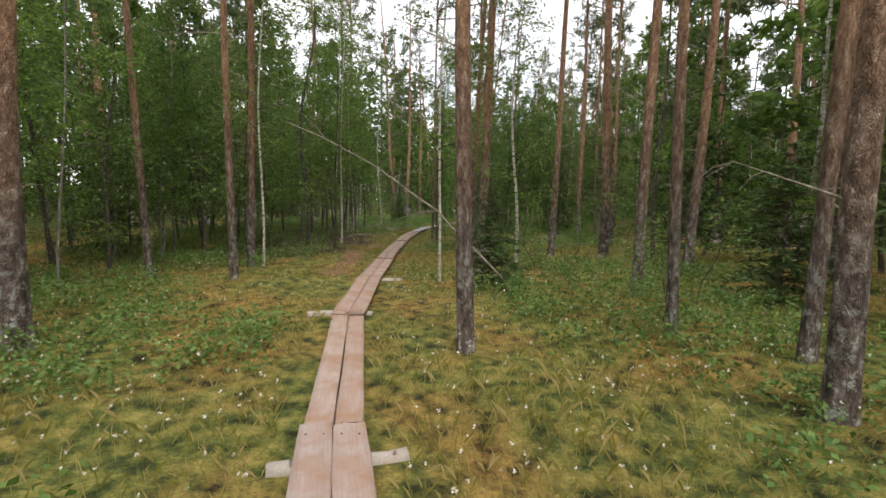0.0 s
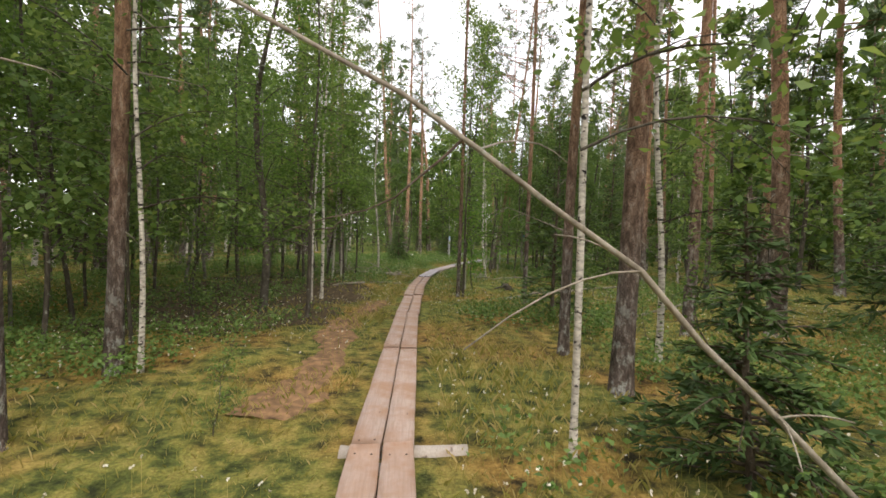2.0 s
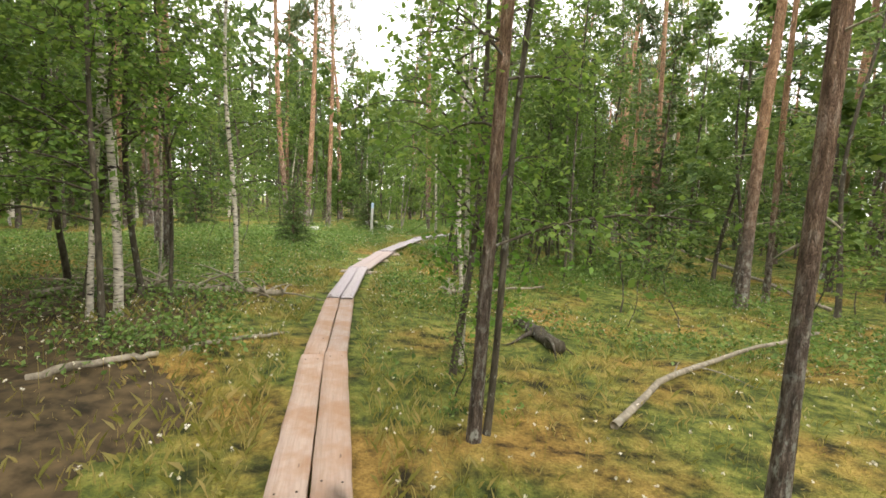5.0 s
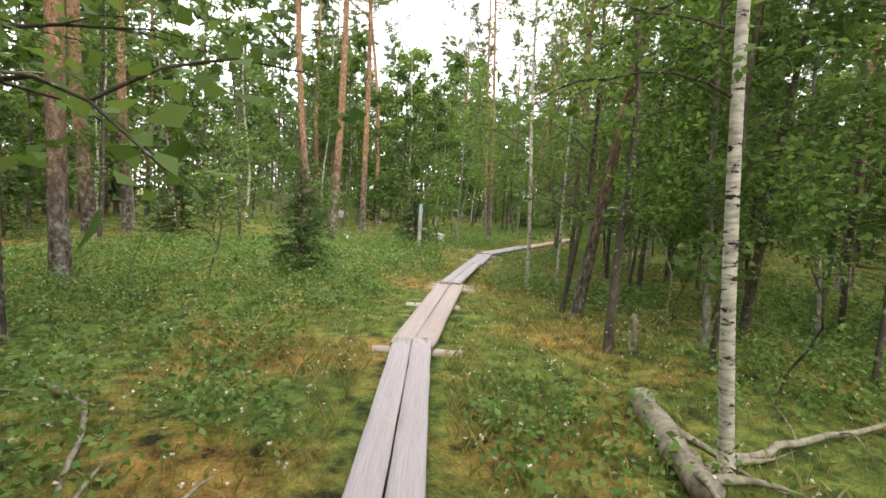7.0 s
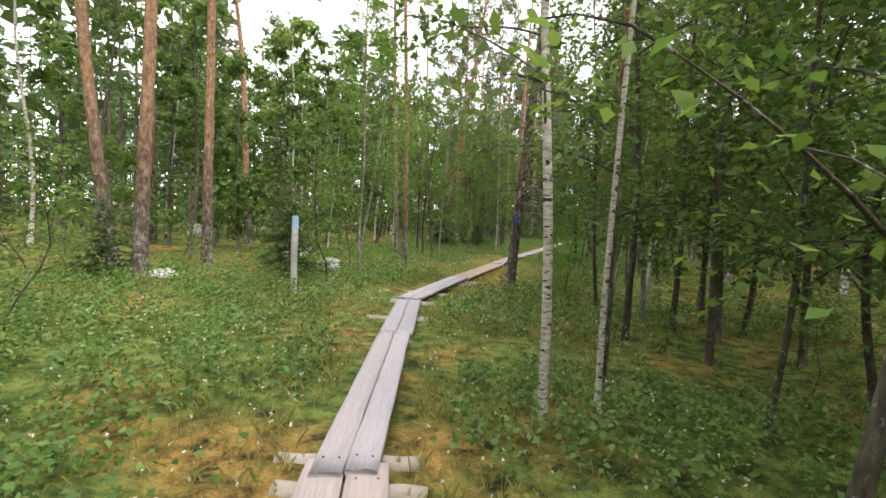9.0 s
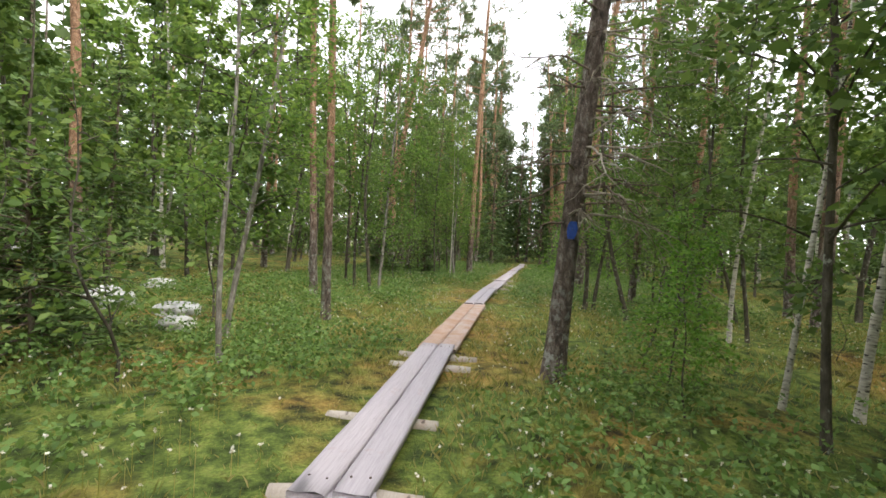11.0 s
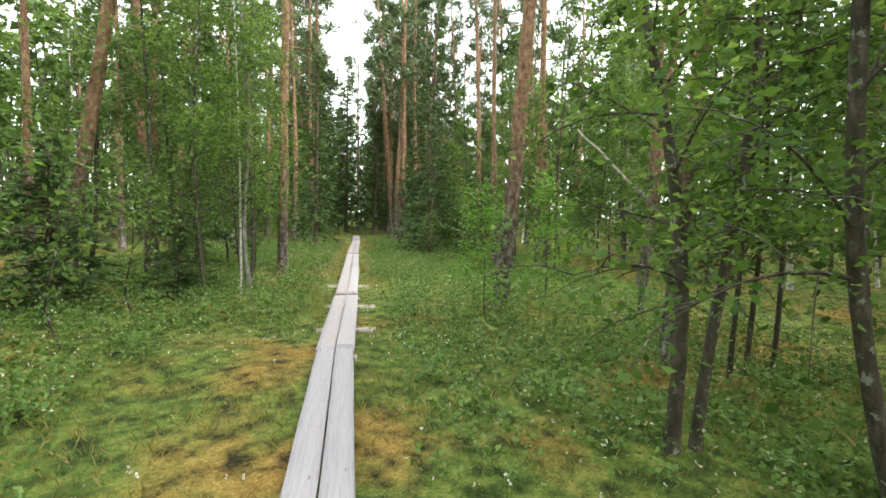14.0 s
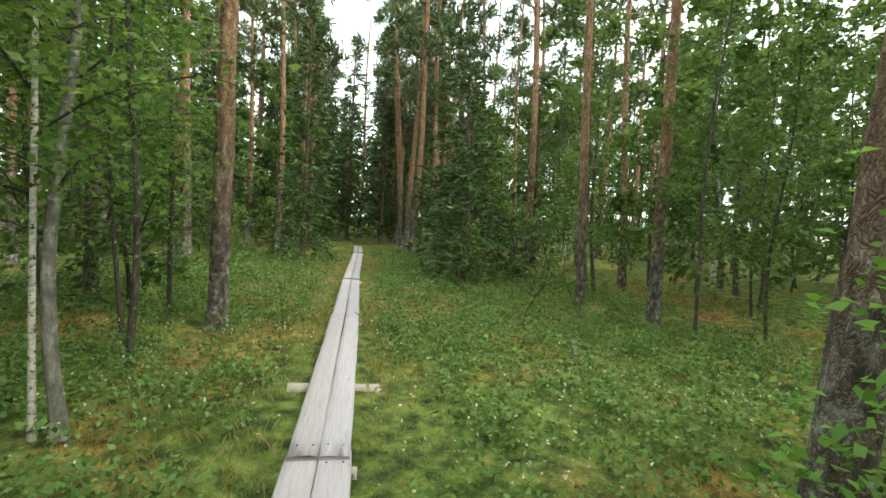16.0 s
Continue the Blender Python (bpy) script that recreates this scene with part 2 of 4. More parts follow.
BILBERRY_LEAF = leaf_material("bilberry_leaf", (0.055, 0.11, 0.03), (0.12, 0.215, 0.054), (0.21, 0.33, 0.095), 0.3)
GRASS_BLADE = leaf_material("grass_blade", (0.14, 0.165, 0.036), (0.29, 0.285, 0.08), (0.54, 0.45, 0.22), 0.5, 0.6)
GREEN_BLADE = leaf_material("green_grass_blade", (0.13, 0.155, 0.042), (0.26, 0.275, 0.088), (0.48, 0.42, 0.21), 0.5, 0.6)
COTTON = leaf_material("cotton_tuft", (0.55, 0.52, 0.42), (0.75, 0.73, 0.66), (0.85, 0.85, 0.82), 0.3, 0.9)
FAR_LEAF = leaf_material("far_foliage", (0.045, 0.085, 0.03), (0.085, 0.145, 0.05), (0.14, 0.2, 0.08), 0.3)


# ---- the lie of the land ----
LINE_Y = (-20, 0, 2.2, 3.26, 5.07, 8.3, 13.2, 17.8, 20, 22, 24.2, 25.1, 27, 29.06, 33.35, 36.0, 38.27, 41.2, 45.67, 50.95, 58, 90)
LINE_X = (2.5, -0.05, -0.54, -0.78, -1.13, -1.32, -1.44, -1.42, -1.4, -1.2, -0.92, -0.77, -0.3, 0.42, 1.95, 4.0, 5.84, 8.2, 12.19, 16.75, 23.0, 50)


def smooth(a, b, v):
    u = np.clip((v - a) / (b - a), 0, 1)
    return u * u * (3 - 2 * u)


def line_x(y):
    return np.interp(y, LINE_Y, LINE_X)


def lie(x, y):
    """The height of the ground without its tussocks."""
    slope = 0.03 * smooth(12, 18, y) * (1 - 0.7 * smooth(30, 36, y))
    return 0.06 * smooth(30, 46, y) + slope * np.clip(line_x(y) - x, -5, 7)


def aside(x, y):
    """Distance from the boardwalk, positive to its right-hand side."""
    k = (line_x(y + 0.5) - line_x(y - 0.5))
    return (x - line_x(y)) / np.sqrt(1 + k * k)


def tussocks(x, y):
    h = (np.sin(x * 2.3 + 1.7 * np.sin(y * 1.1)) * np.sin(y * 2.1 + 1.3 * np.sin(x * 0.9)) * 0.05
         + np.sin(x * 5.1 + 2 * np.sin(y * 2.7)) * np.sin(y * 4.7 + 2 * np.sin(x * 3.1)) * 0.025
         + np.sin(x * 0.6 + 3) * np.sin(y * 0.7) * 0.05)
    return h * np.clip((np.abs(aside(x, y)) - 0.25) / 1.2, 0, 1) - 0.02


def ground_z(x, y):
    return lie(x, y) + tussocks(x, y)


def in_shaded_litter(x, y):
    """How far inside the patch of leaf litter with painted shade under the thicket; positive within."""
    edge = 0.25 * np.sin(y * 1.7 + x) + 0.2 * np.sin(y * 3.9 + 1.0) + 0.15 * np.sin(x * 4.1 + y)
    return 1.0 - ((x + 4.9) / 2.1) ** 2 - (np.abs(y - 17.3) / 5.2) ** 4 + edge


# ---- mesh helpers ----
def mesh_of(name, verts, faces, mat, smooth_faces=False):
    me = bpy.data.meshes.new(name)
    verts, faces = np.asarray(verts, dtype=np.float32), np.asarray(faces, dtype=np.int32)
    n, k = faces.shape
    me.vertices.add(len(verts))
    me.vertices.foreach_set("co", verts.ravel())
    me.loops.add(n * k)
    me.loops.foreach_set("vertex_index", faces.ravel())
    me.polygons.add(n)
    me.polygons.foreach_set("loop_start", np.arange(n, dtype=np.int32) * k)
    if smooth_faces:
        me.polygons.foreach_set("use_smooth", np.ones(n, dtype=bool))
    me.update(calc_edges=True)
    me.materials.append(mat)
    return me


def child(name, me, parent, label="", kind=""):
    ob = new(name, me)
    ob.parent = parent
    return tagged(ob, label, "", "", kind)


class Soup:
    """Collects quads."""

    def __init__(self):
        self.v, self.f, self.n = [], [], 0

    def add(self, v, f):
        self.v.append(np.asarray(v, dtype=float))
        self.f.append(np.asarray(f) + self.n)
        self.n += len(v)

    def mesh(self, name, mat, smooth_faces=False):
        return mesh_of(name, np.vstack(self.v), np.vstack(self.f), mat, smooth_faces)

    def tube(self, pts, radii, sides=6, rough=0.0, r=None):
        pts, radii = np.asarray(pts, float), np.asarray(radii, float)
        d = np.gradient(pts, axis=0)
        d /= np.linalg.norm(d, axis=1)[:, None] + 1e-9
        ref = np.array([1.0, 0, 0]) if abs(d[0, 0]) < 0.8 else np.array([0, 1.0, 0])
        u = np.cross(d, ref)
        u /= np.linalg.norm(u, axis=1)[:, None] + 1e-9
        w = np.cross(d, u)
        a = np.linspace(0, 2 * np.pi, sides, endpoint=False)
        rad = np.repeat(radii[:, None], sides, 1)
        if rough and r is not None:
            rad = rad * (1 + rough * r.standard_normal(rad.shape))
        v = pts[:, None, :] + rad[:, :, None] * (np.cos(a)[None, :, None] * u[:, None, :] + np.sin(a)[None, :, None] * w[:, None, :])
        m = len(pts)
        i, j = np.meshgrid(np.arange(m - 1), np.arange(sides), indexing="ij")
        f = np.stack([i * sides + j, i * sides + (j + 1) % sides, (i + 1) * sides + (j + 1) % sides, (i + 1) * sides + j], -1).reshape(-1, 4)
        self.add(v.reshape(-1, 3), f)
        ends = []
        for base in (0, (m - 1) * sides):
            for q in range(0, sides - 2, 2):
                ends.append([base, base + q + 1, base + q + 2, base + (q + 3) % sides if q + 3 < sides else base])
        ends = [e for e in ends if len(set(e)) == 4]
        if ends:
            self.f.append(np.asarray(ends) + self.n - len(v.reshape(-1, 3)))

    def leaves(self, centres, size, r, width=0.62, flat=0.5, along=None):
        """Folded leaves: each a bent quad of four corners."""
        n = len(centres)
        ax = r.standard_normal((n, 3)) if along is None else along + 0.35 * r.standard_normal((n, 3))
        if along is None:
            ax[:, 2] = ax[:, 2] * flat - 0.35
        ax /= np.linalg.norm(ax, axis=1)[:, None]
        side = np.cross(ax, r.standard_normal((n, 3)) * [0.45, 0.45, 1.0])
        side /= np.linalg.norm(side, axis=1)[:, None] + 1e-9
        nrm = np.cross(ax, side)
        s = (size * r.uniform(0.65, 1.35, n))[:, None]
        c = np.asarray(centres)
        v = np.stack([c, c + ax * s * 0.45 + side * s * width * 0.5 + nrm * s * 0.12, c + ax * s, c + ax * s * 0.45 - side * s * width * 0.5 + nrm * s * 0.12], 1)
        self.add(v.reshape(-1, 3), np.arange(4 * n).reshape(n, 4))


# ---- trees ----
def stem_points(h, r, wobble, n):
    z = np.linspace(0, 1, n) ** 1.15 * h
    p = np.zeros((n, 3))
    p[:, 2] = z
    ph = r.uniform(0, 6.28, 4)
    for k, q in ((1.3, 0), (2.9, 1)):
        p[:, 0] += wobble / k * (np.sin(z / h * 3.1 * k + ph[q]) - np.sin(ph[q]))
        p[:, 1] += wobble / k * (np.sin(z / h * 3.1 * k + ph[q + 2]) - np.sin(ph[q + 2]))
    return p


def stem_at(p, z):
    return np.array([np.interp(z, p[:, 2], p[:, 0]), np.interp(z, p[:, 2], p[:, 1]), z])


def trunk_mesh(name, p, h, radius, mat, r, sides=10, flare=0.35, rough=0.05):
    zz = p[:, 2]
    rad = radius * (1 - 0.8 * (zz / h) ** 1.1) * (1 + flare * np.exp(-zz / (2.2 * radius)))
    q = p.copy()
    q[0, 2] = -0.15
    s = Soup()
    s.tube(q, rad, sides, rough, r)
    return s.mesh(name, mat, True)


def bent(start, az, el, length, droop, n=5):
    t = np.linspace(0, 1, n)
    d = np.array([math.cos(az) * math.cos(el), math.sin(az) * math.cos(el), math.sin(el)])
    p = start + t[:, None] * length * d
    p[:, 2] -= droop * length * t ** 2
    return p


def deciduous(name, kind, seed, h, radius, bark, leafmat, count, size, low, spread, limbs=26, twigs=4, sides=4):
    r = np.random.default_rng(seed)
    tree = tagged(new(name), kind, "tree")
    p = stem_points(h, r, 0.18, 22 if limbs > 16 else 9)
    child("trunk", trunk_mesh("trunk", p, h, radius, bark, r, 10 if limbs > 16 else 6), tree)
    br, lv, cs = Soup(), Soup(), []
    for i in range(limbs):
        u = (i + r.uniform(0, 1)) / limbs
        z = low + (h * 0.97 - low) * u
        length = spread * (1 - 0.65 * u) * r.uniform(0.6, 1.2)
        az = r.uniform(0, 6.283)
        pts = bent(stem_at(p, z), az, r.uniform(0.3, 0.95), length, r.uniform(0.15, 0.5), 6)
        rr = max(0.006, radius * 0.28 * (1 - u * 0.6))
        br.tube(pts, np.linspace(rr, 0.003, 6), sides)
        cs.append(pts[2:] + 0)
        for k in range(twigs):
            t0 = pts[r.integers(1, 6)]
            tw = bent(t0, az + r.uniform(-1.3, 1.3), r.uniform(-0.3, 0.7), length * r.uniform(0.25, 0.5), 0.4, 4)
            br.tube(tw, np.linspace(rr * 0.45, 0.002, 4), 3)
            cs.append(tw[1:])
    cs = np.vstack(cs)
    c = cs[r.integers(0, len(cs), count)] + r.standard_normal((count, 3)) * [0.13, 0.13, 0.11]
    lv.leaves(c, size, r)
    child("branching", br.mesh("branching", ALDER_BARK, True), tree, "", "stuff")
    child("crown", lv.mesh("crown", leafmat), tree, "", "stuff")
    return tree


def conifer_pine(name, kind, seed, h, radius, count, crown_low, needle=0.17, limbs=34, twigs=3):
    r = np.random.default_rng(seed)
    tree = tagged(new(name), kind, "tree")
    p = stem_points(h, r, 0.12, 34 if limbs > 20 else 14)
    child("trunk", trunk_mesh("trunk", p, h, radius, PINE_BARK, r, 16 if limbs > 20 else 8, 0.3, 0.045), tree)
    dead, live, nd = Soup(), Soup(), Soup()
    for i in range(18 if limbs > 20 else 8):
        z = r.uniform(1.4, h * crown_low)
        length = r.uniform(0.12, 0.35) if r.random() < 0.55 else r.uniform(0.5, 1.5)
        az = r.uniform(0, 6.283)
        s0 = stem_at(p, z)
        pts = bent(s0, az, r.uniform(-0.25, 0.35), length, r.uniform(0.0, 0.35), 5)
        dead.tube(pts, np.linspace(0.012, 0.003, 5), 4)
        if length > 0.5:
            for k in range(3):
                tw = bent(pts[r.integers(1, 5)], az + r.uniform(-1, 1), r.uniform(-0.5, 0.4), length * r.uniform(0.2, 0.45), 0.3, 3)
                dead.tube(tw, np.linspace(0.005, 0.002, 3), 3)
    tips = []
    for i in range(limbs):
        u = (i + r.uniform(0, 1)) / limbs
        z = h * (crown_low + (0.99 - crown_low) * u)
        length = (1.9 * (1 - 0.75 * u) + 0.25) * r.uniform(0.6, 1.15)
        az = r.uniform(0, 6.283)
        pts = bent(stem_at(p, z), az, r.uniform(-0.1, 0.5), length, -0.12, 6)
        live.tube(pts[[0, 2, 3, 5]], np.linspace(0.03 * (1 - 0.6 * u), 0.006, 4), 4)
        tips.append(pts[2:])
        for k in range(twigs):
            tw = bent(pts[r.integers(2, 6)], az + r.uniform(-1.1, 1.1), r.uniform(-0.2, 0.6), length * 0.35, -0.1, 4)
            live.tube(tw, np.linspace(0.008, 0.003, 4), 3)
            tips.append(tw[1:])
    tips = np.vstack(tips)
    k = 11
    base = np.repeat(tips[r.integers(0, len(tips), count // k)] + r.standard_normal((count // k, 3)) * 0.1, k, 0)
    nd.leaves(base, needle, r, 0.16, 1.0, r.standard_normal((len(base), 3)) + [0, 0, 0.5])
    child("dead_branching", dead.mesh("dead_branching", DEAD_WOOD, True), tree, "bare grey dead twigs", "stuff")
    child("branching", live.mesh("branching", PINE_BARK, True), tree, "", "stuff")
    child("crown", nd.mesh("crown", PINE_NEEDLE), tree, "", "stuff")
    return tree


def conifer_spruce(name, kind, seed, h, radius, tiers, per, low, reach, needle=0.2, dense=26):
    r = np.random.default_rng(seed)
    tree = tagged(new(name), kind, "tree")
    p = stem_points(h, r, 0.04, 20)
    child("trunk", trunk_mesh("trunk", p, h, radius, SPRUCE_BARK, r, 10), tree)
    br, nd = Soup(), Soup()
    for i in range(tiers):
        u = (i + 0.5) / tiers
        for k in range(per):
            z = h * (low + (0.985 - low) * u) + r.uniform(-0.5, 0.5) * h / tiers
            length = (reach * (1 - u) ** 0.85 + 0.05 * reach) * r.uniform(0.65, 1.15)
            az = r.uniform(0, 6.283)
            pts = bent(stem_at(p, z), az, r.uniform(-0.1, 0.2) + 0.5 * u, length, r.uniform(0.1, 0.4), 6)
            br.tube(pts[[0, 3, 5]], (0.012, 0.007, 0.003), 3)
            m = max(6, int(dense * length / reach))
            t = r.uniform(0.12, 1.0, m)
            c = np.stack([np.interp(t, np.linspace(0, 1, 6), pts[:, q]) for q in range(3)], 1)
            out = np.array([math.cos(az), math.sin(az), -0.15])
            sd = np.array([-math.sin(az), math.cos(az), -0.15]) * r.choice([-1, 1], m)[:, None]
            nd.leaves(c, needle * (0.6 + 0.4 * min(1.0, length)), r, 0.24, 1.0, out * 0.8 + sd * r.uniform(0.2, 1, m)[:, None])
    child("branching", br.mesh("branching", SPRUCE_BARK), tree, "", "stuff")
    child("crown", nd.mesh("crown", SPRUCE_NEEDLE), tree, "", "stuff")
    return tree


HOLD = pose(0, 0, -60)
PINE_TEXT = "tall pine with orange upper bark and bare lower trunk"
BIRCH_TEXT = "slender white-barked birch with fresh green leaves"
ALDER_TEXT = "young dark-stemmed alder with green leafy crown"
SPRUCE_TEXT = "dark green spruce with drooping tiered branches"
PINES = [conifer_pine("pine_tree", PINE_TEXT, 11 + i, 15 + i, 0.12, 2600, (0.5, 0.56, 0.46)[i], 0.22) for i in range(3)]
FAR_PINES = [conifer_pine("pine_tree", PINE_TEXT, 15 + i, 15 + i, 0.12, 1500, (0.34, 0.42)[i], 0.4, 18, 1) for i in range(2)]
BIRCHES = [deciduous("birch_tree", BIRCH_TEXT, 21 + i, 8 + 0.8 * i, 0.05, BIRCH_BARK, BIRCH_LEAF, 3200, 0.07, 1.7 + 0.3 * i, 1.6, 22, 4, 3) for i in range(3)]
ALDERS = [deciduous("alder_tree", ALDER_TEXT, 31 + i, 6.4 + 0.7 * i, 0.05, ALDER_BARK, ALDER_LEAF, 2900, 0.094, 0.9 + 0.2 * i, 1.5, 24, 3, 3) for i in range(4)]
NEAR_ALDERS = [deciduous("alder_tree", ALDER_TEXT, 91 + i, 6.2 + 0.6 * i, 0.05, ALDER_BARK, NEAR_LEAF, 3400, 0.062, 1.2, 1.35, 26, 4, 4) for i in range(3)]
PALE_ALDERS = [deciduous("birch_tree", "young birch with grey-white stem and dense leafy crown", 71 + i, 6.2 + 0.5 * i, 0.05, GREY_BARK, NEAR_LEAF, 3600, 0.064, 1.3, 1.35, 24, 4, 3) for i in range(2)]
FAR_BIRCHES = [deciduous("birch_tree", BIRCH_TEXT, 25, 8, 0.05, BIRCH_BARK, BIRCH_LEAF, 1300, 0.19, 0.8, 1.9, 12, 1, 3)]
FAR_ALDERS = [deciduous("alder_tree", ALDER_TEXT, 35 + i, 7.5, 0.05, ALDER_BARK, (ALDER_LEAF, BIRCH_LEAF, ALDER_LEAF)[i], 1350, 0.19, 0.4, 1.9, 12, 1, 3) for i in range(3)]
SAPLINGS = [deciduous("sapling", "leafy green rowan sapling growing from moss", 38 + i, 1.9, 0.012, ALDER_BARK, BIRCH_LEAF, 420, 0.062, 0.4, 0.6, 10, 2, 3) for i in range(2)]
ROWANS = [deciduous("rowan_tree", "young rowan with broad bright green leaves", 48 + i, 3.2, 0.018, ALDER_BARK, ROWAN_LEAF, 1500, 0.09, 0.5, 0.95, 20, 3, 3) for i in range(2)]
SPRUCES = [conifer_spruce("spruce_tree", SPRUCE_TEXT, 41 + i, 6.0, 0.06, 24, 7, 0.07, 1.3, 0.22, 26) for i in range(2)]
SMALL_SPRUCES = [conifer_spruce("spruce_tree", "small bushy dark green spruce", 45 + i, 2.0, 0.03, 14, 10, 0.05, 0.85, 0.12, 60) for i in range(2)]
TALL_SPRUCES = [conifer_spruce("spruce_tree", "tall narrow dark green spruce", 51, 13.0, 0.13, 32, 6, 0.06, 1.9, 0.4, 16)]
PLANTED = []


def plant(pool, x, y, radius, lx, ly, height=0.0, label="", spin=None):
    t = pool[len(PLANTED) % len(pool)]
    lean = Vector((0, 0, 1)).rotation_difference(Vector((lx, ly, 1)).normalized()).to_matrix().to_4x4()
    a = (len(PLANTED) * 137.5) % 360 if spin is None else spin
    m = Matrix.Translation((x, y, float(ground_z(x, y)))) @ lean @ pose(0, 0, 0, 0, 0, a)
    c = copy_thing(t, m)
    trunk = [o for o in c.children if o.name.startswith("trunk")][0]
    base = {"pine": 0.12, "birc": 0.05, "alde": 0.05, "spru": 0.06, "sapl": 0.012, "rowa": 0.018}[t.name[:4]]
    if height:
        full = max(v.co.z for v in trunk.data.vertices)
        c.scale = (height / full,) * 3
        base *= height / full
    if radius:
        trunk.scale = (radius / base, radius / base, 1)
    for o in c.children:
        if o.name.startswith("dead_branching"):
            o.scale = (0.35, 0.35, 1) if radius and radius < 0.05 else (0.62, 0.62, 1)
    if label:
        tagged(c, label)
    PLANTED.append((x, y))
    return c


def pine(x, y, radius, lx=0.0, ly=0.0):
    kind = "thick old pine with scaly grey-orange bark and lichen" if radius > 0.11 else "slender pine with orange upper bark and dead twigs"
    return plant(PINES, x, y, radius, lx, ly, 0, kind)


def birch(x, y, radius, lx=0.0, ly=0.0):
    return plant(BIRCHES, x, y, radius, lx, ly)


def alder(x, y, radius, lx=0.0, ly=0.0):
    return plant(NEAR_ALDERS if abs(float(aside(x, y))) < 3.4 else ALDERS, x, y, radius, lx, ly)


def spruce(x, y, height, lx=0.0, ly=0.0):
    return plant(SMALL_SPRUCES if height < 3.2 else SPRUCES if height < 7 else TALL_SPRUCES, x, y, 0, lx, ly, height)


def rowan(x, y, height):
    return plant(ROWANS, x, y, 0, 0.03, -0.02, height)


def sapling(x, y, height):
    return plant(SAPLINGS, x, y, 0, 0.02, -0.03, height)


# ---- ground ----
def grid_mesh(xs, ys, name, mat):
    X, Y = np.meshgrid(xs, ys)
    Z = ground_z(X, Y)
    far = np.maximum(np.abs(X - 5) - 60, 0) + np.maximum(np.abs(Y - 30) - 75, 0)
    Z = Z - 0.01 * np.minimum(far, 100)
    nx, ny = len(xs), len(ys)
    i, j = np.meshgrid(np.arange(ny - 1), np.arange(nx - 1), indexing="ij")
    f = np.stack([i * nx + j, i * nx + j + 1, (i + 1) * nx + j + 1, (i + 1) * nx + j], -1).reshape(-1, 4)
    return mesh_of(name, np.stack([X, Y, Z], -1).reshape(-1, 3), f, mat, True)


gx = np.concatenate([[-2000, -600, -200, -90, -60, -40, -30, -24, -20], np.arange(-17, 26.01, 0.17), [28, 32, 38, 46, 60, 90, 200, 600, 2000]])
gy = np.concatenate([[-2000, -600, -200, -80, -40, -20, -12], np.arange(-8, 62.01, 0.2), [65, 70, 80, 100, 140, 300, 700, 2000]])
tagged(new("ground", grid_mesh(gx, gy, "ground", GROUND)), "mossy bog forest floor with ochre litter patches", "ground", "", "structure")

# ---- trees seen from the first stretch ----
pine(0.25, 4.61, 0.085, -0.018, 0.000)
pine(2.94, 3.28, 0.105, 0.009, -0.000)
pine(3.57, 4.40, 0.076, 0.007, -0.000)
pine(2.55, 5.03, 0.063, -0.022, 0.000)
pine(-4.34, 4.64, 0.133, 0.038, -0.000)
pine(-4.34, 10.52, 0.083, 0.017, -0.000)
pine(-5.82, 9.20, 0.073, -0.038, 0.000)
pine(4.50, 12.88, 0.135, 0.002, 0.000)
pine(5.18, 9.72, 0.101, 0.027, 0.000)
pine(3.0, 12.75, 0.09, 0.03, -0.004)
pine(6.72, 18.49, 0.073, 0.017, -0.003)
pine(1.10, 16.08, 0.050, 0.020, -0.003)
birch(1.81, 11.27, 0.041, 0.000, -0.000)
birch(-3.48, 16.07, 0.038, 0.060, -0.010)
birch(-3.65, 15.89, 0.029, 0.035, -0.006)
birch(-4.05, 10.50, 0.029, 0.017, -0.001)
spruce(1.18, 13.96, 3.62, 0.013, -0.002)
alder(-4.10, 14.15, 0.075, 0.031, -0.005)
alder(-3.14, 13.62, 0.039, 0.022, -0.004)
birch(-0.04, 8.7, 0.027, 0.02, 0.0)
pine(-3.95, 8.75, 0.07, 0.02, 0.0)
pine(3.15, 7.4, 0.085, 0.02, 0.0)
pine(0.72, 11.6, 0.068, 0.03, 0.0)
pine(0.84, 10.05, 0.1, 0.02, 0.0)
spruce(0.95, 8.35, 1.8)
sapling(2.7, 5.6, 1.3)
spruce(5.2, 7.0, 2.4)
sapling(-2.6, 9.0, 0.7)
sapling(3.6, 6.4, 1.6)
sapling(1.9, 4.9, 0.8)

# ---- trees of the second stretch ----
birch(-3.83, 20.21, 0.051, 0.037, -0.008)
birch(-4.09, 20.12, 0.036, 0.038, -0.008)
birch(0.96, 22.32, 0.044, -0.065, 0.009)
birch(-4.09, 22.23, 0.023, 0.055, -0.008)
plant(PALE_ALDERS, 2.77, 24.92, 0.05, 0.043, -0.010)
birch(1.72, 28.65, 0.041, -0.011, 0.004)
birch(2.40, 28.82, 0.028, -0.007, 0.002)
pine(6.26, 21.45, 0.108, 0.002, -0.000)
pine(7.18, 21.78, 0.062, -0.002, 0.000)
pine(-4.66, 24.46, 0.082, 0.000, -0.000)
pine(-5.67, 27.04, 0.129, -0.015, 0.002)
pine(-8.99, 33.70, 0.177, -0.004, 0.001)
pine(-1.22, 47.21, 0.165, -0.047, 0.011)
alder(1.41, 24.71, 0.055, -0.010, 0.002)
alder(3.43, 25.12, 0.06, 0.005, -0.001)
pine(1.75, 26.38, 0.08, 0.14, -0.045)
pine(2.90, 29.38, 0.044, 0.014, -0.005)
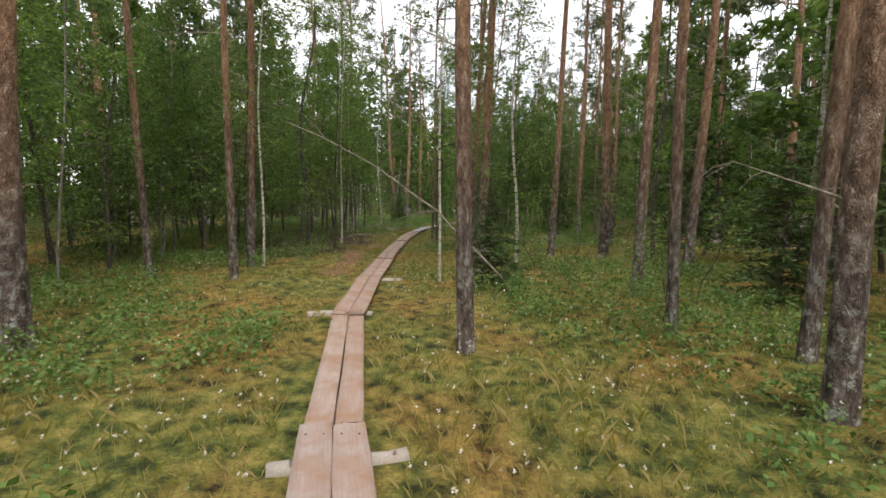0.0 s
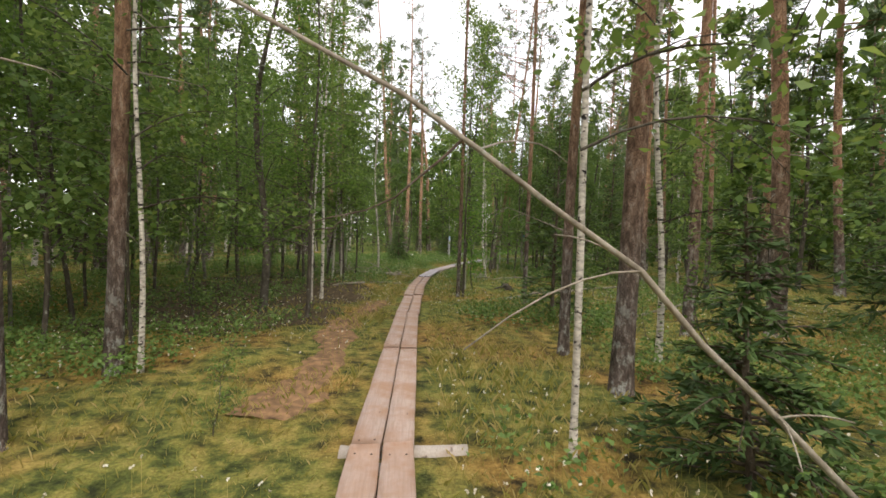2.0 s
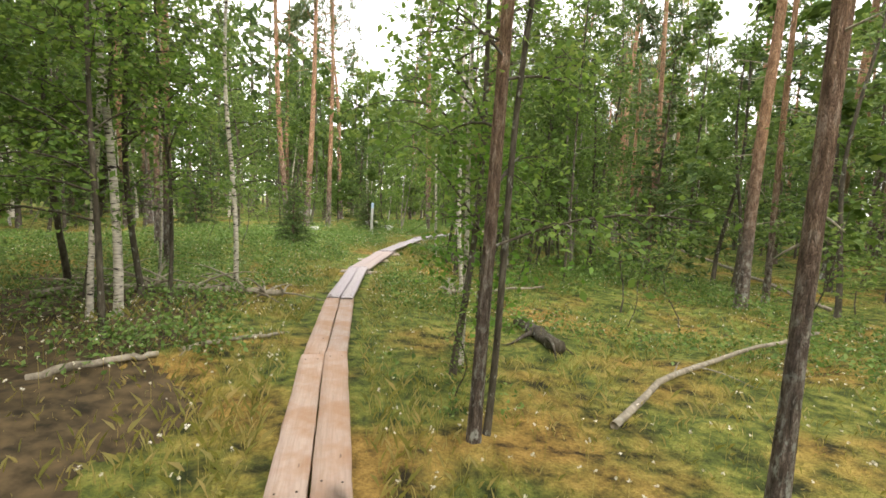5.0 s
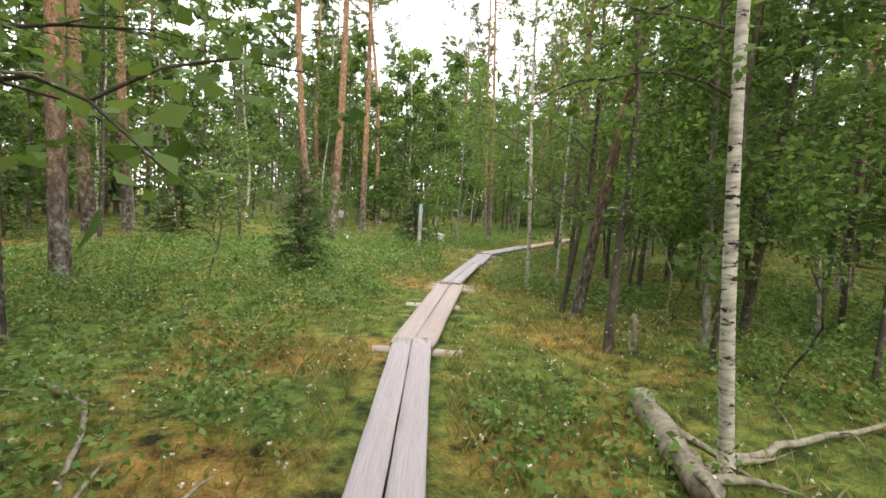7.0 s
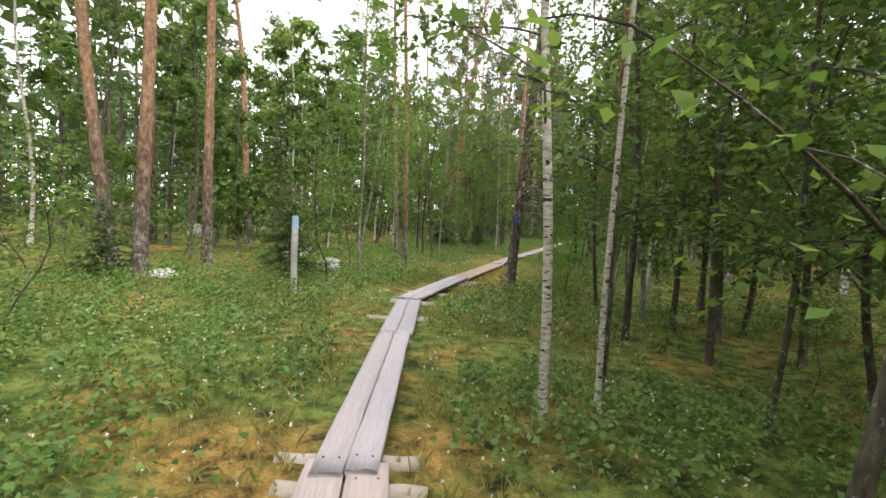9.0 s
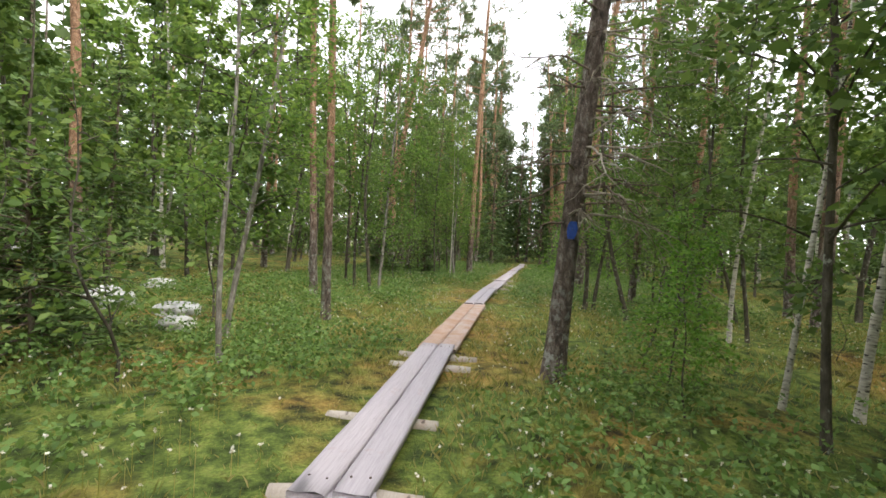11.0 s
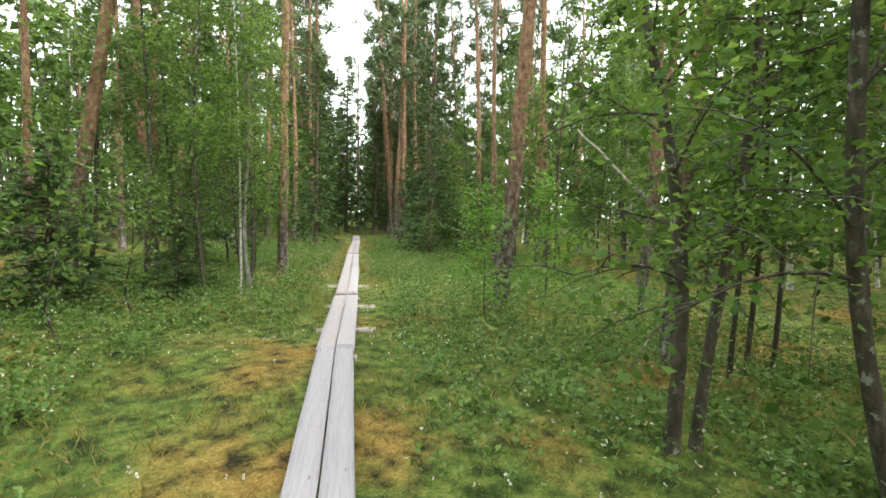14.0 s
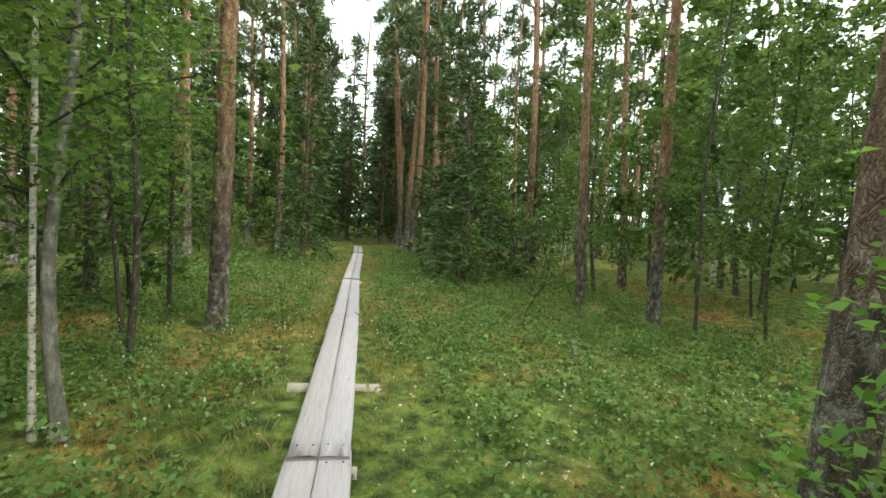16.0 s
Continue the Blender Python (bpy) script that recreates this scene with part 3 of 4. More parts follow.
pine(-2.79, 36.30, 0.138, 0.004, -0.001)
pine(-1.86, 38.74, 0.130, 0.003, -0.001)
spruce(-13.22, 55.17, 4.42, -0.009, 0.002)
alder(1.6, 26.58, 0.038, 0.03, -0.01)
pine(-0.35, 17.1, 0.046, 0.015, -0.02)
alder(-0.22, 17.2, 0.027, 0.08, -0.03)
alder(-0.22, 18.3, 0.034, 0.03, 0.0)
birch(-2.9, 21.95, 0.04, 0.01, 0.0)
birch(-0.08, 18.5, 0.026, 0.05, 0.03)
sapling(-0.3, 17.9, 1.0)
rowan(0.15, 18.5, 2.6)
spruce(-2.6, 28.6, 1.9)
alder(-4.6, 18.7, 0.04)
alder(-3.6, 19.3, 0.032, -0.02, 0.0)
alder(-4.4, 20.7, 0.04, 0.03, 0.02)
alder(-5.3, 20.5, 0.04)
alder(-3.5, 20.9, 0.028, 0.02, -0.02)
alder(-5.5, 19.7, 0.045, 0.05, 0.0)
alder(-3.9, 21.1, 0.04)
alder(-6.1, 18.0, 0.05, 0.04, -0.03)
alder(-5.0, 21.6, 0.045)
sapling(-4.2, 26.0, 1.2)
sapling(-3.9, 27.6, 2.4)
sapling(-2.9, 31.5, 2.2)
sapling(-4.8, 31.0, 2.6)
spruce(-6.5, 33.0, 2.0)
spruce(-3.4, 36.5, 1.6)
sapling(0.8, 36.0, 2.5)
sapling(1.6, 38.0, 2.8)

# ---- trees of the third stretch ----
pine(3.4, 38.8, 0.075, -0.022, 0.018)
pine(3.8, 41.3, 0.08, -0.02, 0.018)
pine(17.33, 37.37, 0.118, -0.009, 0.010)
pine(8.17, 48.96, 0.135, 0.101, -0.125)
pine(10.45, 51.42, 0.11, -0.008, 0.01)
pine(17.5, 41.25, 0.12, 0.05, -0.06)
pine(14.39, 40.40, 0.046, 0.018, -0.022)
pine(10.01, 49.91, 0.075, 0.011, -0.014)
pine(18.68, 44.64, 0.120, -0.010, 0.012)
pine(18.24, 45.88, 0.091, -0.018, 0.022)
pine(21.93, 49.12, 0.109, -0.027, 0.033)
plant(PALE_ALDERS, 1.65, 36.43, 0.03, -0.037, 0.024)
plant(PALE_ALDERS, 1.8, 37.65, 0.04, 0.056, -0.035)
alder(5.20, 43.43, 0.035, -0.024, 0.022)
alder(5.32, 43.06, 0.042, -0.008, 0.007)
alder(5.34, 41.97, 0.046, 0.022, -0.020)
pine(10.33, 37.15, 0.075, 0.06, -0.06)
alder(11.68, 36.68, 0.041, -0.101, 0.093)
alder(8.90, 35.77, 0.032, 0.027, -0.025)
alder(9.59, 35.36, 0.033, -0.020, 0.018)
alder(11.66, 38.70, 0.028, 0.005, -0.006)
alder(12.06, 38.58, 0.029, -0.036, 0.041)
alder(12.30, 38.35, 0.029, -0.018, 0.021)
alder(9.35, 38.76, 0.05, -0.015, 0.018)
alder(9.47, 38.63, 0.042, 0.008, -0.010)
alder(9.35, 37.59, 0.048, -0.082, 0.101)
alder(10.91, 37.37, 0.033, -0.054, 0.067)
plant(PALE_ALDERS, 10.39, 46.37, 0.05, 0.002, -0.002)
birch(6.85, 32.95, 0.044, 0.088, -0.049)
birch(6.38, 33.38, 0.030, 0.129, -0.072)
plant(PALE_ALDERS, 5.44, 41.67, 0.038, 0.0, 0.0)
birch(9.44, 35.58, 0.039, 0.033, -0.031)
birch(10.24, 46.45, 0.023, 0.012, -0.015)
spruce(0.12, 36.66, 2.03, -0.023, 0.013)
spruce(7.56, 47.06, 2.65, 0.016, -0.019)
spruce(18.86, 56.07, 8.89, 0.009, -0.011)
spruce(19.39, 49.59, 6.72, -0.013, 0.017)
sapling(6.3, 34.9, 1.9)
pine(12.62, 42.22, 0.14, 0.05, -0.06)
pine(11.61, 39.32, 0.09, 0.028, -0.034)
pine(12.6, 48.8, 0.13, 0.03, -0.035)
rowan(11.55, 41.75, 2.1)
rowan(13.7, 41.95, 2.4)
rowan(5.75, 34.15, 1.9)
rowan(5.05, 33.5, 1.5)
spruce(9.2, 46.6, 1.5)
alder(9.5, 46.3, 0.03, 0.02, 0.0)
alder(9.0, 47.6, 0.035)
alder(10.0, 48.7, 0.04, 0.0, -0.02)
alder(10.9, 49.6, 0.035)
spruce(20.94, 50.71, 6.5)
spruce(22.29, 49.22, 6.0)
spruce(18.42, 55.38, 8.5)
alder(12.27, 49.56, 0.035)
alder(11.44, 48.74, 0.03)
alder(24.78, 45.09, 0.035)
alder(21.45, 43.38, 0.03)
alder(25.88, 41.90, 0.035)
alder(28.42, 42.98, 0.03)
alder(26.15, 52.81, 0.03)
alder(30.25, 61.03, 0.04)
alder(11.24, 47.88, 0.04)
alder(12.63, 60.27, 0.035)
alder(18.22, 43.86, 0.03)
alder(19.28, 42.95, 0.03)
spruce(22.71, 52.48, 6.0)
sapling(0.0, 37.3, 2.2)
sapling(0.6, 36.9, 1.5)

# ---- the wood around ----
def clear_of(x, y, gap):
    return all((x - a) ** 2 + (y - b) ** 2 > gap * gap for a, b in PLANTED)


def wood(pool_list, n, near_l, near_r, far_d, gap, y0, y1, seed, heights=None):
    r = np.random.default_rng(seed)
    made = tries = 0
    while made < n and tries < n * 40:
        tries += 1
        y = r.uniform(y0, y1)
        right = r.random() < 0.5
        near = near_r if right else near_l
        if not right and 23 < y < 44:
            near = max(near, 7.5 if y < 34 else 6.0)
        d = near + (far_d - near) * r.random() ** 1.4
        x = float(line_x(y)) + (1 if right else -1) * d * 1.25
        if abs(float(aside(x, y))) < min(near_l, near_r) or not clear_of(x, y, gap):
            continue
        pool = pool_list[r.integers(0, len(pool_list))]
        h = 0.0 if heights is None else r.uniform(*heights)
        lx, ly = r.normal(0, 0.02, 2)
        plant(pool, x, y, 0, lx, ly, h)
        made += 1


wood([FAR_PINES], 84, 7.0, 7.0, 26, 1.4, -3, 78, 101, (14, 20))
wood([ALDERS], 26, 5.2, 5.0, 9, 0.9, 2, 60, 106)
wood([FAR_ALDERS, FAR_ALDERS, FAR_ALDERS, FAR_BIRCHES], 150, 7.5, 7.0, 20, 0.9, 1, 76, 102, (6.0, 12.0))
wood([FAR_ALDERS, FAR_BIRCHES], 46, 9.5, 9.5, 24, 1.0, 4, 80, 121, (9.0, 14.0))
wood([SPRUCES], 20, 5.5, 5.5, 20, 1.2, 0, 70, 103, (3.3, 6))
wood([TALL_SPRUCES], 18, 8, 8, 24, 1.5, 10, 75, 104, (10, 15))
wood([SAPLINGS], 70, 2.6, 2.8, 9, 0.7, 0, 56, 105, (0.7, 2.4))
wood([FAR_PINES], 30, 3.4, 3.4, 13, 1.2, 50, 86, 107, (14, 19))
wood([TALL_SPRUCES], 16, 2.6, 2.6, 9, 1.2, 50, 82, 108, (7, 13))
wood([FAR_ALDERS], 34, 2.8, 2.6, 9, 1.0, 50, 84, 109, (4.5, 9))
wood([FAR_PINES], 26, 2.4, 2.4, 6, 1.1, 53, 78, 110, (17, 20))
# thickets on the dark side of the first stretch
thicket = np.random.default_rng(19)
for k in range(70):
    y = thicket.uniform(2.5, 12) if k < 36 else thicket.uniform(11.5, 21.5)
    x = float(line_x(y)) - (thicket.uniform(4.4, 9.5) if k < 36 else thicket.uniform(2.9, 7.5))
    if clear_of(x, y, 0.6):
        plant(ALDERS if k % 3 else PALE_ALDERS, x, y, thicket.uniform(0.022, 0.045), thicket.normal(0, 0.04), thicket.normal(0, 0.04), thicket.uniform(4.5, 7.5))
# the dark stand of thin stems beside the bend
stand = np.random.default_rng(9)
for k in range(36):
    y = stand.uniform(23.5, 33.0)
    x = float(line_x(y)) + stand.uniform(3.2, 7.0)
    if clear_of(x, y, 0.55):
        plant(ALDERS if k % 5 else PALE_ALDERS, x, y, stand.uniform(0.028, 0.055), stand.normal(0, 0.03), stand.normal(0, 0.03))

# far end, where the path goes into the wood
for k in range(60):
    a = k * 2.399
    x, y = 34 + 15 * math.sqrt(k / 60) * math.cos(a), 76 + 13 * math.sqrt(k / 60) * math.sin(a)
    plant((FAR_PINES, TALL_SPRUCES, FAR_ALDERS)[k % 3], x, y, 0, 0.01 * math.sin(k), 0.0, (19, 14, 9)[k % 3])

for t in PINES + FAR_PINES + NEAR_ALDERS + PALE_ALDERS + BIRCHES + FAR_BIRCHES + ALDERS + FAR_ALDERS + SAPLINGS + ROWANS + SPRUCES + SMALL_SPRUCES + TALL_SPRUCES:
    for o in t.children:
        bpy.data.objects.remove(o)
    bpy.data.objects.remove(t)


def far_woods():
    r = np.random.default_rng(5)
    tr, lv = Soup(), Soup()
    n = 1200
    made = 0
    while made < n:
        x, y = r.uniform(-60, 85), r.uniform(-40, 125)
        d = abs(float(aside(x, np.clip(y, -10, 80)))) if -10 < y < 80 else 40
        dd = math.hypot(x - 34, y - 76)
        if d < 18 or (dd < 16) or d > 62:
            continue
        made += 1
        h = r.uniform(12, 21)
        z = float(lie(x, y))
        p = stem_points(h, r, 0.1, 4) + [x, y, z - 0.2]
        tr.tube(p, np.linspace(0.11, 0.03, 4), 4)
        m = 100
        lo = 0.02 if made % 3 else 0.45
        u = r.random(m)
        c = np.stack([x + r.normal(0, 1.0, m) * (1.15 - u), y + r.normal(0, 1.0, m) * (1.15 - u), z + h * (lo + (1 - lo) * u)], 1)
        lv.leaves(c, 0.92, r, 0.55)
    wood_ob = tagged(new("far_woods"), "dense mixed forest in the distance", "forest", "", "stuff")
    child("trunks", tr.mesh("trunks", SPRUCE_BARK), wood_ob)
    child("foliage", lv.mesh("foliage", FAR_LEAF), wood_ob)


far_woods()


# ---- undergrowth ----
def patchy(x, y, k, o):
    return 0.5 + 0.5 * np.sin(x * k + o + 1.3 * np.sin(y * k * 0.8 + o)) * np.sin(y * k * 1.1 + 2 * o + 1.1 * np.sin(x * k * 0.7))


def scatter(n, reach, r, power=1.3):
    y = r.uniform(-1, 58, n)
    d = (0.32 + (reach - 0.32) * r.random(n) ** power) * r.choice([-1, 1], n)
    return line_x(y) + d * 1.2, y


def grass(n):
    r = np.random.default_rng(61)
    x, y = scatter(n, 11, r)
    keep = patchy(x, y, 1.9, 0.4) + 0.35 * r.random(n) > 0.38
    x, y = x[keep], y[keep]
    x, y = x + r.normal(0, 0.03, len(x)), y + r.normal(0, 0.03, len(x))
    m = len(x)
    ok = (np.abs(aside(x, y)) > 0.27) & ((in_shaded_litter(x, y) < 0.1) | (r.random(len(x)) < 0.5))
    x, y = x[ok], y[ok]
    m = len(x)
    z = ground_z(x, y) - 0.02
    h = r.uniform(0.035, 0.13, m) * (0.45 + 1.1 * patchy(x, y, 0.9, 2.0))
    a = r.uniform(0, 6.283, m)
    bend = r.uniform(0.15, 0.9, m) * h
    w = r.uniform(0.0011, 0.0024, m)
    dx, dy = np.cos(a), np.sin(a)
    v = np.stack([np.stack([x - dy * w, y + dx * w, z], 1), np.stack([x + dy * w, y - dx * w, z], 1),
                  np.stack([x + dx * bend * 0.35 + dy * w * 0.7, y + dy * bend * 0.35 - dx * w * 0.7, z + h * 0.6], 1),
                  np.stack([x + dx * bend, y + dy * bend, z + h * 0.93], 1)], 1)
    late = y + r.normal(0, 3.0, m) > 17
    for name, pick, mat, text in (("sedge", ~late, GRASS_BLADE, "sparse straw-yellow bog sedge"), ("grass", late, GREEN_BLADE, "fine green forest grass")):
        k = int(pick.sum())
        tagged(new(name, mesh_of(name, v[pick].reshape(-1, 3), np.arange(4 * k).reshape(k, 4), mat)), text, "grass", "", "stuff")


def bilberry(n):
    r = np.random.default_rng(62)
    x, y = scatter(n // 16, 7, r, 1.0)
    a = aside(x, y)
    want = patchy(x, y, 0.75, 1.0) + 0.6 * ((a < -1.2) & (y > 20) & (y < 36)) + 0.5 * ((y > 39.5) & (a > 0.9)) + 0.3 * (y > 41) + 0.3 * ((a < -2.0) & (y > 34)) + 0.2 * (np.abs(a) > 2.5)
    keep = (want + 0.25 * r.random(len(x)) > 0.8) & (np.abs(a) > 0.6) & ((in_shaded_litter(x, y) < 0) | (r.random(len(x)) < 0.6))
    x, y = x[keep], y[keep]
    k = 28
    cx, cy = np.repeat(x, k) + r.normal(0, 0.09, len(x) * k), np.repeat(y, k) + r.normal(0, 0.09, len(x) * k)
    c = np.stack([cx, cy, ground_z(cx, cy) + r.uniform(0.04, 0.3, len(cx))], 1)
    s = Soup()
    s.leaves(c, 0.052, r, 0.65)
    tagged(new("bilberry_shrubs", s.mesh("bilberry_shrubs", BILBERRY_LEAF)), "low green bilberry and lingonberry shrubs", "shrubs", "", "stuff")


def cottongrass(n):
    r = np.random.default_rng(63)
    x, y = scatter(n, 8, r, 1.1)
    keep = (patchy(x, y, 0.8, 5.0) + 0.4 * r.random(n) > 0.6) & (np.abs(aside(x, y)) > 0.35)
    x, y = x[keep], y[keep]
    s = Soup()
    z = ground_z(x, y)
    h = r.uniform(0.08, 0.28, len(x))
    for k in range(4):
        s.leaves(np.stack([x, y, z + h], 1), 0.017, r, 0.9, 1.0)
    st = Soup()
    v = np.stack([np.stack([x - 0.0015, y, z], 1), np.stack([x + 0.0015, y, z], 1), np.stack([x + 0.001, y, z + h], 1), np.stack([x - 0.001, y, z + h], 1)], 1)
    st.add(v.reshape(-1, 3), np.arange(4 * len(x)).reshape(-1, 4))
    ob = tagged(new("cottongrass"), "scattered white flower heads on thin stems", "flowers", "", "stuff")
    child("flower_head", s.mesh("flower_head", COTTON), ob, "", "stuff")
    child("flower_stem", st.mesh("flower_stem", GRASS_BLADE), ob, "", "stuff")


grass(260000)
bilberry(270000)
cottongrass(19000)

# ---- fallen and dead wood ----
def dead_stem(name, label, pts, r0, r1, twigs=0, seed=1, mat=None, category="fallen branch"):
    r = np.random.default_rng(seed)
    p = np.asarray(pts, float)
    t = np.linspace(0, 1, len(p))
    u = np.linspace(0, 1, 12)
    q = np.stack([np.interp(u, t, p[:, k]) for k in range(3)], 1)
    q[1:-1] += r.normal(0, 0.012, (10, 3))
    thing = tagged(new(name), label, category)
    s = Soup()
    s.tube(q, np.linspace(r0, r1, 12), 10, 0.05, r)
    child("stem", s.mesh("stem", mat or DEAD_WOOD, True), thing)
    for k in range(twigs):
        b = q[r.integers(2, 12)]
        tw = bent(b, r.uniform(0, 6.283), r.uniform(-0.1, 0.8), r.uniform(0.3, 1.2), 0.3, 6)
        tw[:, 2] = np.maximum(tw[:, 2], ground_z(tw[:, 0], tw[:, 1]) + 0.01)
        s = Soup()
        s.tube(tw, np.linspace(max(0.006, r1 * 0.5), 0.003, 6), 5)
        child("twig", s.mesh("twig", mat or DEAD_WOOD, True), thing)
    return thing


def lying(name, label, pts, r0, r1, twigs=0, seed=1, mat=None):
    q = [(x, y, float(ground_z(x, y)) + r0 * 0.7 + lift) for x, y, lift in pts]
    return dead_stem(name, label, q, r0, r1, twigs, seed, mat, "log" if r0 > 0.05 else "fallen branch")


leaning = dead_stem("dead_birch", "thin dead birch stem leaning across the boardwalk", [(1.31, 7.71, -0.15), (0.66, 7.7, 0.6), (0.01, 7.69, 1.24), (-0.64, 7.68, 1.75), (-1.29, 7.67, 2.17), (-1.94, 7.67, 2.48), (-2.5, 7.66, 2.74)], 0.018, 0.008, 7, 3, DEAD_WOOD, "dead tree")
droop = Soup()
droop.tube([(-0.88, 7.68, 1.92), (-0.97, 7.67, 1.83), (-1.11, 7.66, 1.71), (-1.19, 7.66, 1.64), (-1.32, 7.66, 1.58), (-1.5, 7.66, 1.54), (-1.68, 7.66, 1.48)], [0.008, 0.007, 0.006, 0.005, 0.004, 0.003, 0.002], 6)
droop.tube([(-1.4, 7.66, 1.56), (-1.46, 7.66, 1.5), (-1.55, 7.66, 1.49)], [0.003, 0.003, 0.002], 5)
child("drooping_branch", droop.mesh("drooping_branch", SPRUCE_BARK, True), leaning, "dark bare drooping branch")
lying("fallen_log", "pale fallen trunk with bare broken branches on dark ground", [(-5.3, 21.3, 0.05), (-3.9, 21.3, 0.1), (-3.0, 21.45, 0.12), (-2.1, 21.3, 0.1)], 0.055, 0.045, 34, 4)
lying("fallen_branch", "long bare bleached branch lying in moss", [(-2.75, 18.85, 0), (-2.4, 19.2, 0.02), (-1.9, 19.64, 0.0)], 0.028, 0.018, 1, 5)
lying("fallen_branch", "bare grey broken branch end in moss", [(-3.7, 18.3, 0), (-3.2, 18.55, 0.02), (-2.87, 18.66, 0.0)], 0.04, 0.028, 0, 25)
dead_stem("dead_branch", "pale arched dead branch hanging from a leaning pine", [(1.97, 26.32, 1.55), (2.38, 26.4, 1.59), (2.68, 26.3, 1.44), (2.93, 26.2, 1.15), (3.05, 26.13, 0.8), (3.08, 26.1, 0.4), (3.08, 26.1, -0.1)], 0.016, 0.009, 2, 26, BIRCH_BARK)
lying("fallen_log", "short sawn log with dark bark lying in moss", [(1.3, 20.4, 0), (1.25, 19.0, 0.02)], 0.09, 0.085, 3, 6, ALDER_BARK)
lying("fallen_log", "rotten grey log end beside a white birch", [(0.95, 23.3, 0), (0.58, 22.0, 0.02)], 0.1, 0.085, 4, 7)
lying("fallen_branch", "bare pale branch lying by a white birch", [(1.16, 22.5, 0.02), (1.9, 22.6, 0.06), (2.8, 22.8, 0.1)], 0.03, 0.018, 2, 8)
lying("fallen_branch", "long thin bare stem lying across the clearing", [(12.0, 30.0, 0.3), (9.4, 25.0, 0.3), (6.9, 20.3, 0.2)], 0.05, 0.035, 2, 9)
lying("fallen_branch", "curved dead branch rising from the moss", [(0.85, 17.25, 0), (1.9, 18.0, 0.1), (3.3, 18.5, 0.2), (4.9, 18.9, 0.25)], 0.035, 0.02, 2, 10)
lying("fallen_branch", "curved bleached branch lying on moss", [(-3.76, 23.6, 0), (-3.1, 23.05, 0.04), (-2.9, 22.6, 0.03), (-2.7, 22.1, 0)], 0.022, 0.014, 1, 11)
lying("fallen_branch", "grey dead branch propped among trees", [(2.8, 14.35, 0), (4.5, 15.4, 0.2), (6.1, 16.5, 0.3)], 0.025, 0.015, 3, 13)
lying("fallen_branch", "thin grey stick lying among bilberry", [(16.2, 45.1, 0.1), (15.1, 44.6, 0.0)], 0.025, 0.018, 0, 14)
dead_stem("dead_tree", "thin pale dead stem leaning against a pine", [(15.51, 38.84, -0.1), (11.62, 39.52, 1.77), (13.43, 41.37, 3.22)], 0.032, 0.014, 3, 15, DEAD_WOOD, "dead tree")
dead_stem("tree_stump", "broken grey stump of a thin tree", [(1.71, 24.73, -0.12), (1.73, 24.74, 0.15), (1.73, 24.75, 0.36)], 0.05, 0.035, 0, 16, DEAD_WOOD, "stump")
dead_stem("dead_sapling_stake", "bare white dead sapling standing upright", [(4.62, 45.18, 0.2), (4.62, 45.18, 0.9), (4.62, 45.18, 1.6)], 0.035, 0.025, 0, 17, BIRCH_BARK, "stake")


# ---- boulders ----
def boulder(x, y, size, squash, seed):
    r = np.random.default_rng(seed)
    bm = bmesh.new()
    bmesh.ops.create_icosphere(bm, subdivisions=4, radius=1.0)
    o = Vector(r.uniform(0, 50, 3))
    for v in bm.verts:
        n = noise.noise(v.co * 1.1 + o) * 0.35 + noise.noise(v.co * 3.2 + o) * 0.1
        v.co = v.co * (1 + n)
        v.co.x *= size
        v.co.y *= size * r.uniform(0.995, 1.0)
        v.co.z *= size * squash
    me = bpy.data.meshes.new("boulder")
    bm.to_mesh(me)
    bm.free()
    me.polygons.foreach_set("use_smooth", np.ones(len(me.polygons), dtype=bool))
    me.materials.append(STONE)
    ob = tagged(new("boulder", me), "pale grey lichened boulder half sunk in moss", "boulder", "boulders")
    ob.location = (x, y, float(ground_z(x, y)) + size * squash * 0.3)


boulder(-3.93, 53.04, 0.58, 0.80, 80)
boulder(-2.41, 36.51, 0.26, 0.50, 81)
boulder(0.30, 40.17, 0.36, 0.70, 82)
boulder(0.85, 42.90, 0.34, 0.50, 83)
boulder(1.25, 39.23, 0.31, 0.50, 84)
boulder(1.23, 38.35, 0.25, 0.50, 85)


# ---- trail markers ----
def marker_post(x, y, h):
    z = float(ground_z(x, y))
    post = tagged(new("marker_post"), "weathered grey trail post with faded blue top", "post")
    post.location = (x, y, z)
    s = Soup()
    s.tube([(0, 0, -0.2), (0, 0, h * 0.5), (0.01, 0, h * 0.84)], [0.062, 0.06, 0.058], 12)
    child("shaft", s.mesh("shaft", POST_WOOD, True), post)
    s = Soup()
    s.tube([(0.01, 0, h * 0.84), (0.012, 0, h * 0.97), (0.012, 0, h)], [0.0605, 0.0605, 0.045], 12)
    child("painted_top", s.mesh("painted_top", PALE_BLUE, True), post, "faded blue painted top")


marker_post(0.08, 34.60, 1.45)


